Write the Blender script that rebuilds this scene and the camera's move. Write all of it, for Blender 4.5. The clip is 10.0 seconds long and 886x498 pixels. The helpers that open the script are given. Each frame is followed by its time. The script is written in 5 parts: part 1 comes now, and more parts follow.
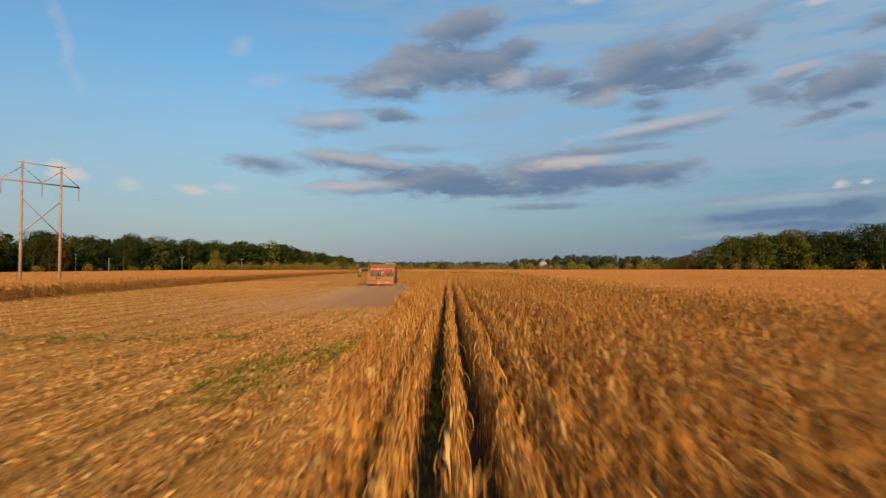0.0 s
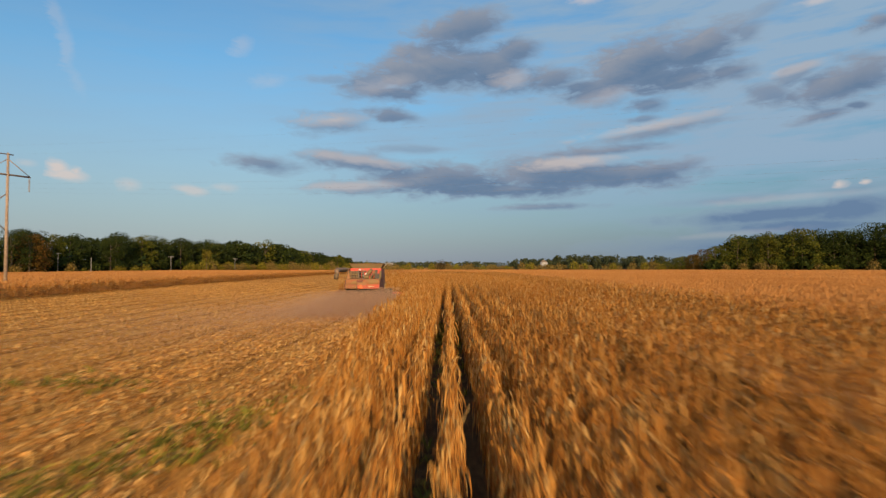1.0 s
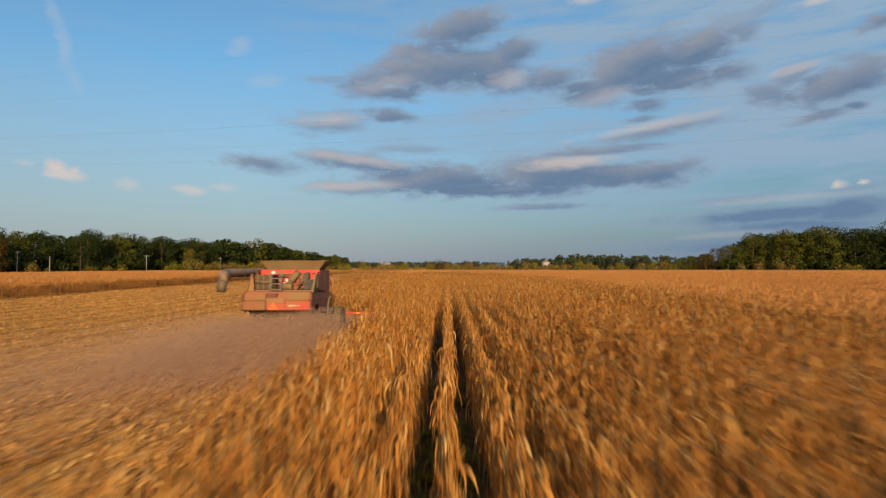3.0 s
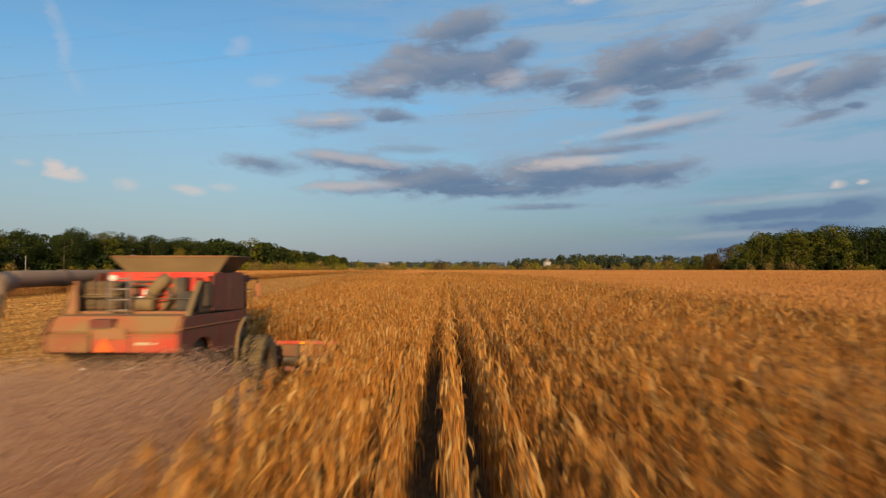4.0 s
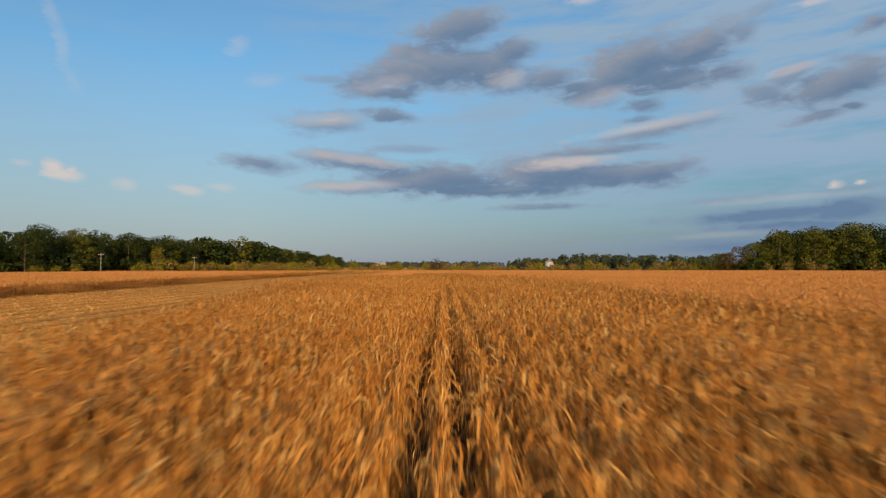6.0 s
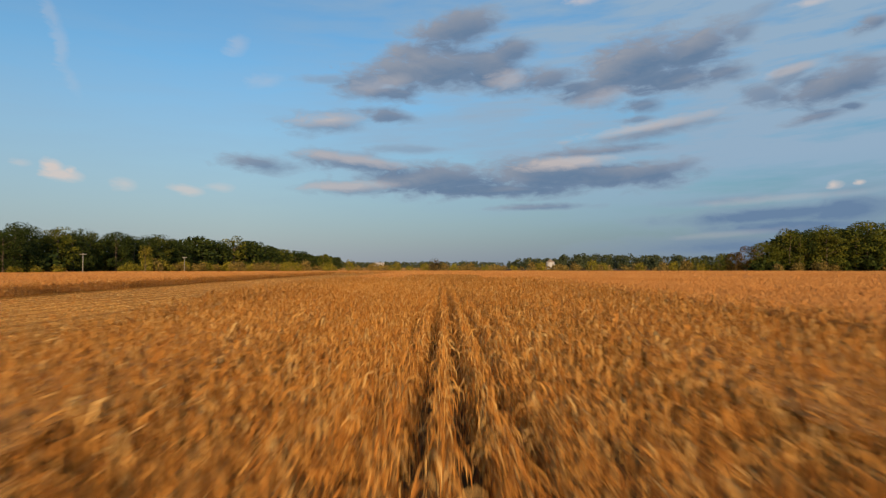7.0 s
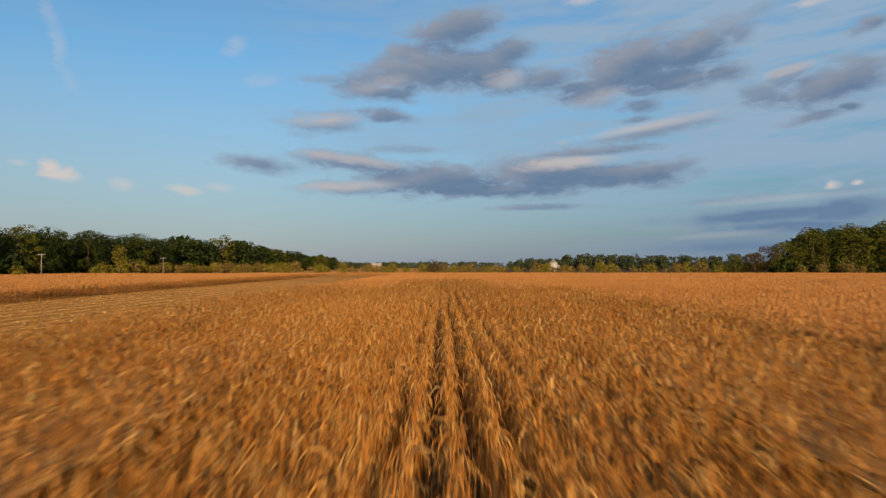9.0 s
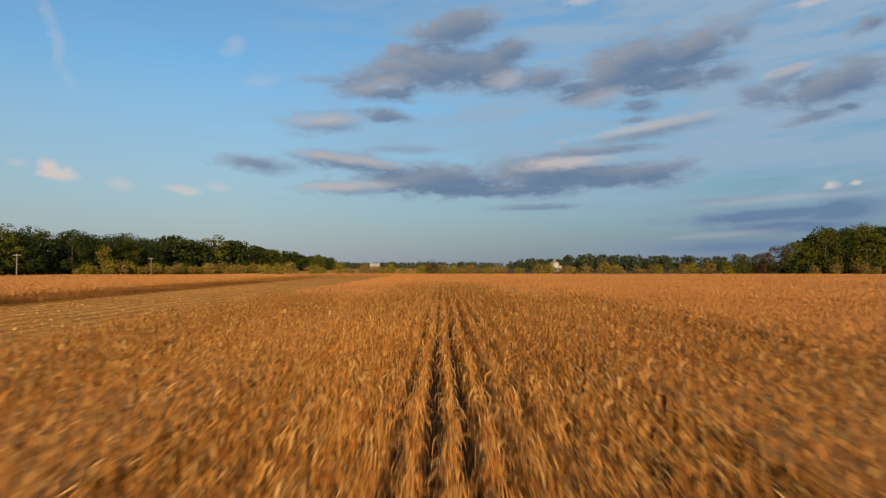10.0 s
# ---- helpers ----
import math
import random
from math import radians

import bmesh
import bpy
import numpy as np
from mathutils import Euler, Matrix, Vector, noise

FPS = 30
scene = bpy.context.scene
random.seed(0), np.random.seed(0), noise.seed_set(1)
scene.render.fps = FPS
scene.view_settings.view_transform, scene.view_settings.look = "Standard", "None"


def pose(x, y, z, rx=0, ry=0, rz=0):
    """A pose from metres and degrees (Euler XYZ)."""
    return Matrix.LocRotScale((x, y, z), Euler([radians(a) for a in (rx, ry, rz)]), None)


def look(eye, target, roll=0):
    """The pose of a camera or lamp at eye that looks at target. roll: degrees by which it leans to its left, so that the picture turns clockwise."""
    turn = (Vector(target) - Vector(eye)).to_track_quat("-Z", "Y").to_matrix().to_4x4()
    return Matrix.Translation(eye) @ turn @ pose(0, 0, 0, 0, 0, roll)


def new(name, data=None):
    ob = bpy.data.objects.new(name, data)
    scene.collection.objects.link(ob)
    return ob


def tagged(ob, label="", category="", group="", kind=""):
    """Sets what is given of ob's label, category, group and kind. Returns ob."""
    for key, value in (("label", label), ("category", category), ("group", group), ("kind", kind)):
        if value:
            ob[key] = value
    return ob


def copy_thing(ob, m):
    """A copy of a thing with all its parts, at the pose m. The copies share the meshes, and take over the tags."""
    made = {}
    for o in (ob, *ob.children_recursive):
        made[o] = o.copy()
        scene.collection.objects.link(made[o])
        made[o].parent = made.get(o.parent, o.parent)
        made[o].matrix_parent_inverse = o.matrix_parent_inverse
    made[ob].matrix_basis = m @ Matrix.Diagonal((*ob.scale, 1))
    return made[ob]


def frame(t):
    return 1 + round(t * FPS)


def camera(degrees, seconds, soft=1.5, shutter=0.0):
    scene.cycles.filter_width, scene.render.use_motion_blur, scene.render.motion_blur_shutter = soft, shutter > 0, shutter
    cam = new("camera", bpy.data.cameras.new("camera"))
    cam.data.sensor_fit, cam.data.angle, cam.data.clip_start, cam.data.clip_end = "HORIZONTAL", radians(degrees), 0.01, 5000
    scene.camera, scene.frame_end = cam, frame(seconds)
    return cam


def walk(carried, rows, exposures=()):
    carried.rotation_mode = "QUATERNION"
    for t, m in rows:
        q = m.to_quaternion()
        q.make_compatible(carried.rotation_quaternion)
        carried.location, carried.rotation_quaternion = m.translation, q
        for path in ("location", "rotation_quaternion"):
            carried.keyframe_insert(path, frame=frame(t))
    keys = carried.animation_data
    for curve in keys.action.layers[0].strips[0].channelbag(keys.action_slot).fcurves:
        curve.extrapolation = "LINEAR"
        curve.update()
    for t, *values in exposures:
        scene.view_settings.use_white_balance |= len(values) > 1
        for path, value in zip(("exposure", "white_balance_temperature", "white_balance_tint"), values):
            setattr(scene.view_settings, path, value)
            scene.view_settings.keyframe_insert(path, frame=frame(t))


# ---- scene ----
SPEED = 13.1     # metres in a second, along +y
LENS = 73.7

cam = camera(LENS, 10.0, soft=1.25, shutter=0.7)
# seconds, x, z, turn to the right, tilt upwards
ROWS = [
    (0.0, -0.10, 4.00, -0.49, 1.73), (0.5, -0.08, 4.00, -0.46, 1.73), (1.0, -0.06, 4.00, -0.43, 1.73),
    (1.5, -0.04, 4.00, -0.40, 1.73), (2.0, -0.03, 4.00, -0.37, 1.73), (2.5, -0.02, 4.00, -0.34, 1.73),
    (3.2, -0.05, 4.00, -0.30, 1.73), (3.8, -0.08, 4.00, -0.27, 1.73), (4.5, -0.05, 4.00, -0.23, 1.73),
    (5.0, 0.03, 4.00, -0.19, 1.73), (5.5, 0.12, 4.00, -0.15, 1.73), (6.2, 0.08, 4.05, -0.10, 1.73),
    (7.0, 0.02, 4.14, -0.04, 1.74), (7.5, 0.00, 4.28, 0.00, 1.74), (8.0, -0.05, 4.45, 0.03, 1.74),
    (8.5, -0.12, 4.65, 0.06, 1.75), (9.0, -0.18, 4.86, 0.09, 1.75), (9.5, -0.18, 5.08, 0.12, 1.76),
    (10.0, -0.16, 5.28, 0.16, 1.76),
]
walk(cam, [(t, pose(x, SPEED * t, z, 90 + tilt, 0, -turn)) for t, x, z, turn, tilt in ROWS],
     exposures=[(0.0, 0.25), (10.0, 0.25)])

# ---- sky and sun ----
SUN_AZ, SUN_EL = 171.0, 15.0     # clockwise from +y, degrees
sun_data = bpy.data.lights.new("sun", "SUN")
sun_data.energy, sun_data.angle, sun_data.color = 5.0, radians(0.6), (1.0, 0.69, 0.37)
sun = new("sun", sun_data)
to_sun = Vector((math.sin(radians(SUN_AZ)) * math.cos(radians(SUN_EL)), math.cos(radians(SUN_AZ)) * math.cos(radians(SUN_EL)),
                 math.sin(radians(SUN_EL))))
sun.matrix_world = look(to_sun * 300, (0, 0, 0))

# clouds by their lobes: azimuth, elevation, half width, half height (degrees), lean (degrees), weight
CLOUD_A = [(1.4, 22.1, 5.2, 1.64, 8, 0.9), (-1.3, 18.4, 7.67, 2.85, 4, 1), (4.5, 18.7, 3.81, 2.18, 10, 0.95), (6.5, 20.1, 2.97, 1.41, 5, 0.85),
           (-7.3, 17.3, 3.78, 1.63, 8, 0.7), (-10.8, 17.4, 3.71, 0.48, 2, 0.4), (6.5, 17.4, 3.24, 1.52, 0, 0.6), (-4.8, 16.5, 4.35, 0.87, 0, 0.8)]
CLOUD_B = [(17.3, 18.1, 6.49, 2.51, 12, 1), (22.9, 18.9, 5.35, 1.82, 10, 1), (13.9, 16.3, 3.87, 1.7, -4, 0.85), (21.2, 16.5, 6.19, 1.43, 0, 0.95),
           (10.2, 17.5, 3.98, 1.72, 0, 0.8), (25.2, 16.6, 2.92, 0.99, 4, 0.8), (26.8, 19.5, 1.75, 1.08, 25, 0.6)]
CLOUD_C = [(33.7, 14.5, 4.94, 1.92, 3, 1), (28.8, 14.4, 2.52, 1.25, -14, 0.65), (32.5, 12.2, 3.12, 0.51, 8, 0.75), (34.8, 12.7, 1.18, 0.54, 0, 0.8),
           (18.7, 14.6, 2.06, 0.78, 0, 0.7), (18.2, 13.4, 1.78, 0.42, 0, 0.6), (36.3, 18.6, 1.5, 0.66, 8, 0.8), (30.5, 15.6, 2.44, 0.85, 15, 0.6),
           (27.9, 20.9, 2.57, 0.58, 20, 0.35)]
CLOUD_D = [(-10.8, 13.6, 5.03, 1.29, 4, 0.62), (-5.4, 14.3, 3.37, 0.87, -4, 0.75), (-17.7, 9.5, 3.74, 1.04, -5, 0.7), (18.7, 12.1, 6.63, 0.93, 7, 0.65),
           (15.4, 10.8, 7.12, 0.69, 2, 0.8), (-3.7, 11.3, 3.82, 0.49, 0, 0.4), (8.8, 5.7, 5.88, 0.43, 1, 0.65)]
CLOUD_E = [(-8.1, 9.9, 6.45, 1.09, -6, 0.7), (-8.6, 7.6, 6.43, 0.81, 2, 0.6), (-1.0, 8.4, 8.21, 1.86, 0, 0.95), (9.4, 8.6, 9.59, 2.05, 0, 0.95),
           (17.2, 8.5, 7.24, 1.57, 2, 1), (4.0, 7.4, 11.44, 0.87, 0, 1), (21.3, 8.9, 3.08, 1.02, 8, 0.7), (12.0, 9.8, 6.28, 0.75, 2, 0.6)]
CLOUD_F = [(29.1, 4.4, 11.26, 1.05, 2, 0.95), (34.3, 4.5, 5.22, 1.54, 4, 1), (31.0, 3.4, 9.9, 0.95, 0, 0.9), (25.7, 5.8, 7.55, 0.49, 2, 0.45),
           (34.3, 6.1, 4.1, 0.72, 5, 0.4), (27.0, 1.8, 15.0, 1.2, 0, 0.7)]
PALE_A = [(-33.1, 7.55, 1.5, 0.6, -4, 0.95), (-33.7, 8.0, 0.85, 0.6, 0, 1), (-32.6, 7.85, 0.6, 0.5, 0, 0.9), (-28.5, 7.1, 1.11, 0.58, -6, 0.5), (-23.4, 6.8, 1.48, 0.5, -8, 0.65),
          (-20.8, 7.2, 1.44, 0.46, 0, 0.4), (-35.8, 8.2, 0.8, 0.36, 0, 0.35), (-19.5, 19.8, 1.1, 0.9, 30, 0.26), (-33.9, 19.7, 1.83, 0.5, -66, 0.2),
          (-33.2, 17.6, 2.33, 0.6, -80, 0.22), (-32.6, 15.2, 1.57, 0.56, -65, 0.13), (-17.1, 16.8, 2.01, 0.63, 10, 0.2)]
PALE_B = [(33.5, 6.6, 0.7, 0.42, 10, 0.9), (35.2, 6.7, 0.5, 0.22, 0, 0.9), (30.0, 5.8, 7.86, 0.36, 2, 0.22), (26.1, 2.9, 5.73, 0.30, 4, 0.16),
          (30.5, 16.1, 2.44, 0.38, 8, 0.4), (6.2, 17.8, 2.16, 0.87, 0, 0.4), (13.2, 23.9, 1.87, 0.43, 0, 0.6), (32.4, 21.0, 1.96, 0.37, 0, 0.6),
          (12.6, 9.9, 5.73, 0.59, 3, 0.7), (-9.1, 7.7, 5.08, 0.49, 3, 0.55), (-11.0, 13.8, 3.7, 0.65, 3, 0.6), (18.2, 12.6, 5.92, 0.47, 7, 0.5),
          (15.0, 15.7, 2.55, 0.74, 10, 0.35), (-5.9, 17.2, 3.25, 0.76, 10, 0.3), (-8.1, 10.2, 5.11, 0.49, -6, 0.5)]


def math_node(tree, op, a, b=None, c=None, clamp=False):
    n = tree.nodes.new("ShaderNodeMath")
    n.operation, n.use_clamp = op, clamp
    for i, v in enumerate((a, b, c)):
        if v is None:
            continue
        if isinstance(v, (int, float)):
            n.inputs[i].default_value = v
        else:
            tree.links.new(v, n.inputs[i])
    return n.outputs[0]


def mix_node(tree, fac, a, b, blend="MIX"):
    n = tree.nodes.new("ShaderNodeMix")
    n.data_type, n.blend_type = "RGBA", blend
    for sock, v in ((n.inputs[0], fac), (n.inputs[6], a), (n.inputs[7], b)):
        if isinstance(v, (int, float)):
            sock.default_value = v
        elif isinstance(v, tuple):
            sock.default_value = (*v, 1)
        else:
            tree.links.new(v, sock)
    return n.outputs[2]


def noise_node(tree, vector, scale, detail=4.0, rough=0.55, distortion=0.0):
    n = tree.nodes.new("ShaderNodeTexNoise")
    n.inputs["Scale"].default_value, n.inputs["Detail"].default_value = scale, detail
    n.inputs["Roughness"].default_value, n.inputs["Distortion"].default_value = rough, distortion
    if vector is not None:
        tree.links.new(vector, n.inputs["Vector"])
    return n.outputs["Fac"]


def ramp_node(tree, fac, stops):
    n = tree.nodes.new("ShaderNodeValToRGB")
    while len(n.color_ramp.elements) < len(stops):
        n.color_ramp.elements.new(0.5)
    for e, (p, c) in zip(n.color_ramp.elements, stops):
        e.position, e.color = p, (*c, 1)
    tree.links.new(fac, n.inputs[0])
    return n.outputs[0]


def make_world():
    world = bpy.data.worlds.new("sky")
    scene.world = world
    world.use_nodes = True
    t = world.node_tree
    t.nodes.clear()
    out, back = t.nodes.new("ShaderNodeOutputWorld"), t.nodes.new("ShaderNodeBackground")
    sky = t.nodes.new("ShaderNodeTexSky")
    sky.sky_type, sky.sun_disc = "NISHITA", False
    sky.sun_elevation, sky.sun_rotation = radians(SUN_EL), radians(SUN_AZ)
    sky.air_density, sky.dust_density, sky.ozone_density, sky.altitude = 1.3, 0.6, 3.0, 100
    coord = t.nodes.new("ShaderNodeTexCoord")
    sep = t.nodes.new("ShaderNodeSeparateXYZ")
    t.links.new(coord.outputs["Generated"], sep.inputs[0])
    x, y, z = sep.outputs
    az = math_node(t, "MULTIPLY", math_node(t, "ARCTAN2", x, y), 57.2958)
    el = math_node(t, "MULTIPLY", math_node(t, "ARCSINE", z), 57.2958)
    flat = t.nodes.new("ShaderNodeCombineXYZ")
    t.links.new(math_node(t, "MULTIPLY", az, 0.40), flat.inputs[0])
    t.links.new(el, flat.inputs[1])
    big = noise_node(t, flat.outputs[0], 0.34, 6, 0.55, 0.5)
    fine = noise_node(t, flat.outputs[0], 1.2, 7, 0.62, 0.4)
    ragged = math_node(t, "ADD", math_node(t, "MULTIPLY", math_node(t, "SUBTRACT", big, 0.5), 1.5),
                       math_node(t, "MULTIPLY", math_node(t, "SUBTRACT", fine, 0.5), 1.15))
    # the lobes' outlines are bent by the same winds
    bent = math_node(t, "ADD", az, math_node(t, "MULTIPLY", math_node(t, "SUBTRACT", fine, 0.5), 1.6))

    def bank(clouds, soft, ragged_by, side=0.0, rise=0.0):
        """How thick the clouds stand; side and rise look past a lobe by parts of its size."""
        total = None
        start = math_node(t, "ADD", math_node(t, "MULTIPLY", ragged, ragged_by), 1.13)
        for a0, e0, w, h, lean, weight in clouds:
            spot, m = t.nodes.new("ShaderNodeCombineXYZ"), t.nodes.new("ShaderNodeMapping")
            t.links.new(bent, spot.inputs[0])
            t.links.new(el, spot.inputs[1])
            if total is not None:
                t.links.new(total, spot.inputs[2])     # one lobe after another; its weight in z is nil
            m.vector_type = "TEXTURE"
            m.inputs["Location"].default_value = (a0 - side * w, e0 - rise * h, 0)
            m.inputs["Rotation"].default_value = (0, 0, radians(lean))
            m.inputs["Scale"].default_value = (w, h, 1e6)
            t.links.new(spot.outputs[0], m.inputs["Vector"])
            r = t.nodes.new("ShaderNodeVectorMath")
            r.operation = "LENGTH"
            t.links.new(m.outputs[0], r.inputs[0])
            d = math_node(t, "DIVIDE", math_node(t, "SUBTRACT", start, r.outputs["Value"]), soft, clamp=True)
            d = math_node(t, "MULTIPLY", d, weight)
            total = d if total is None else math_node(t, "MAXIMUM", total, d)
        return total

    greys = CLOUD_A + CLOUD_B + CLOUD_C + CLOUD_D + CLOUD_E
    grey, pale = bank(greys, 0.78, 1.0), bank(PALE_A + PALE_B, 0.85, 1.2)
    low_bank = bank(CLOUD_F, 1.0, 0.5)
    past = bank(greys, 0.78, 1.0, -0.30, 0.50)
    base = mix_node(t, 1.0, sky.outputs[0], SKY_GAIN, "MULTIPLY")
    # thin high haze, thicker low down and towards +x
    low = math_node(t, "POWER", math_node(t, "SUBTRACT", 1.0, math_node(t, "DIVIDE", el, 18.0, clamp=True)), 0.88)
    side = math_node(t, "DIVIDE", math_node(t, "ADD", az, 19.0), 48.0, clamp=True)
    haze = mix_node(t, side, (0.282, 0.300, 0.350), (0.100, 0.145, 0.224))
    base = mix_node(t, math_node(t, "MULTIPLY", low, 0.93), base, haze)
    streak = t.nodes.new("ShaderNodeCombineXYZ")
    t.links.new(math_node(t, "MULTIPLY", az, 0.16), streak.inputs[0])
    t.links.new(math_node(t, "ADD", el, math_node(t, "MULTIPLY", az, -0.03)), streak.inputs[1])
    streaks = noise_node(t, streak.outputs[0], 0.55, 5, 0.6, 0.2)
    veil = math_node(t, "MULTIPLY", math_node(t, "ADD", side, 0.12), math_node(t, "SUBTRACT", math_node(t, "MULTIPLY", streaks, 4.2), 1.25), clamp=True)
    high = math_node(t, "DIVIDE", math_node(t, "SUBTRACT", el, 2.5), 7.0, clamp=True)
    base = mix_node(t, math_node(t, "MULTIPLY", math_node(t, "MULTIPLY", veil, high), 0.95), base, (0.245, 0.350, 0.465))
    body = ramp_node(t, grey, [(0.0, (0.25, 0.33, 0.415)), (0.35, (0.188, 0.252, 0.343)), (0.7, (0.130, 0.190, 0.288)), (1.0, (0.101, 0.163, 0.260))])
    # warm light on the upper edges that the low sun reaches
    lit = math_node(t, "MULTIPLY", math_node(t, "SUBTRACT", grey, past), 0.85, clamp=True)
    lit = math_node(t, "MULTIPLY", lit, math_node(t, "ADD", math_node(t, "MULTIPLY", fine, 1.2), -0.05, clamp=True))
    body = mix_node(t, lit, body, (0.385, 0.36, 0.355))
    shade = math_node(t, "MULTIPLY", math_node(t, "SUBTRACT", fine, 0.46), 1.6, clamp=True)
    body = mix_node(t, math_node(t, "MULTIPLY", shade, 0.4), body, (0.255, 0.30, 0.36))
    body = mix_node(t, math_node(t, "MULTIPLY", low_bank, 1.3, clamp=True), body, (0.112, 0.180, 0.290))
    grey = math_node(t, "MAXIMUM", grey, low_bank)
    cover = math_node(t, "POWER", math_node(t, "MINIMUM", math_node(t, "MULTIPLY", grey, 1.25), 0.95), 0.9)
    col = mix_node(t, cover, base, body)
    col = mix_node(t, math_node(t, "MULTIPLY", pale, 0.85, clamp=True), col, (0.57, 0.49, 0.45))
    t.links.new(col, back.inputs[0])
    back.inputs[1].default_value = SKY_STRENGTH
    t.links.new(back.outputs[0], out.inputs[0])


SKY_STRENGTH, SKY_GAIN = 1.0, (0.075, 0.109, 0.125)
make_world()


# ---- materials ----
def material(name, rough=0.7, metal=0.0):
    m = bpy.data.materials.new(name)
    m.use_nodes = True
    t = m.node_tree
    b = t.nodes["Principled BSDF"]
    b.inputs["Roughness"].default_value, b.inputs["Metallic"].default_value = rough, metal
    return m, t, b


def place_of(t):
    return t.nodes.new("ShaderNodeNewGeometry").outputs["Position"]


def object_place(t):
    return t.nodes.new("ShaderNodeTexCoord").outputs["Object"]


def bump(t, b, height, strength, distance):
    n = t.nodes.new("ShaderNodeBump")
    n.inputs["Strength"].default_value, n.inputs["Distance"].default_value = strength, distance
    t.links.new(height, n.inputs["Height"])
    t.links.new(n.outputs[0], b.inputs["Normal"])


def leafy(name, stops, through_light=0.3, patch=0.06, patch_tint=(0.8, 0.8, 0.8), rough=0.75, browner=None):
    """Thin plant matter: hue by piece, larger patches by place, some light passing through."""
    m, t, b = material(name, rough)
    geo = t.nodes.new("ShaderNodeNewGeometry")
    col = ramp_node(t, geo.outputs["Random Per Island"], stops)
    spots = noise_node(t, geo.outputs["Position"], patch, 3)
    spots = math_node(t, "MULTIPLY", math_node(t, "SUBTRACT", spots, 0.4), 3.0, clamp=True)
    col = mix_node(t, spots, col, mix_node(t, 1.0, col, patch_tint, "MULTIPLY"))
    if browner:
        # a darker, browner stretch of the field, east of the rows flown along and south of y = 100
        sep = t.nodes.new("ShaderNodeSeparateXYZ")
        t.links.new(geo.outputs["Position"], sep.inputs[0])
        south = math_node(t, "DIVIDE", math_node(t, "SUBTRACT", 100.0, sep.outputs[1]), 45.0, clamp=True)
        east = math_node(t, "DIVIDE", math_node(t, "SUBTRACT", sep.outputs[0], 0.3), 3.0, clamp=True)
        col = mix_node(t, math_node(t, "MULTIPLY", south, east), col, mix_node(t, 1.0, col, browner, "MULTIPLY"))
    streak = noise_node(t, geo.outputs["Position"], 9.0, 3)
    col = mix_node(t, math_node(t, "MULTIPLY", streak, 0.35), col, mix_node(t, 1.0, col, (0.55, 0.5, 0.42), "MULTIPLY"))
    t.links.new(col, b.inputs["Base Color"])
    b.inputs["Specular IOR Level"].default_value = 0.12
    tr = t.nodes.new("ShaderNodeBsdfTranslucent")
    t.links.new(col, tr.inputs[0])
    mix = t.nodes.new("ShaderNodeMixShader")
    mix.inputs[0].default_value = through_light
    t.links.new(b.outputs[0], mix.inputs[1])
    t.links.new(tr.outputs[0], mix.inputs[2])
    t.links.new(mix.outputs[0], t.nodes["Material Output"].inputs[0])
    return m


def painted(name, colour, dust=(0.26, 0.165, 0.072), amount=0.6, rough=0.45, metal=0.0, scale=1.4):
    """Paint, rubber or steel under field dust that lies thicker in patches and on upward faces."""
    m, t, b = material(name, rough, metal)
    geo = t.nodes.new("ShaderNodeNewGeometry")
    p = object_place(t)
    d = noise_node(t, p, scale, 5, 0.62, 0.3)
    sepn = t.nodes.new("ShaderNodeSeparateXYZ")
    t.links.new(geo.outputs["Normal"], sepn.inputs[0])
    up = math_node(t, "MULTIPLY", sepn.outputs[2], 0.5, clamp=True)
    grain = noise_node(t, p, 38.0, 3)
    f = math_node(t, "ADD", math_node(t, "MULTIPLY", math_node(t, "SUBTRACT", d, 0.32), 2.0), up, clamp=True)
    f = math_node(t, "MULTIPLY", f, math_node(t, "ADD", math_node(t, "MULTIPLY", grain, 0.5), amount - 0.2), clamp=True)
    t.links.new(mix_node(t, f, colour, dust), b.inputs["Base Color"])
    t.links.new(math_node(t, "ADD", math_node(t, "MULTIPLY", f, 0.4), rough, clamp=True), b.inputs["Roughness"])
    bump(t, b, grain, 0.15, 0.01)
    return m


CORN = leafy("dry_corn", [(0.0, (0.39, 0.155, 0.031)), (0.3, (0.60, 0.257, 0.053)), (0.7, (0.745, 0.372, 0.088)), (1.0, (0.85, 0.55, 0.20))],
             0.34, 0.05, (0.86, 0.80, 0.74), browner=(0.90, 0.88, 0.87))
CORN_FAR = leafy("dry_corn_far", [(0.0, (0.45, 0.20, 0.058)), (0.5, (0.54, 0.258, 0.080)), (1.0, (0.63, 0.33, 0.118))],
                 0.30, 0.03, (0.88, 0.82, 0.76))
STRAW = leafy("corn_straw", [(0.0, (0.48, 0.205, 0.050)), (0.5, (0.77, 0.395, 0.105)), (1.0, (0.90, 0.58, 0.20))], 0.15, 0.08, (0.85, 0.8, 0.75))
WEED = leafy("green_weed", [(0.0, (0.13, 0.13, 0.020)), (0.6, (0.24, 0.225, 0.033)), (1.0, (0.36, 0.30, 0.05))], 0.3, 0.5)
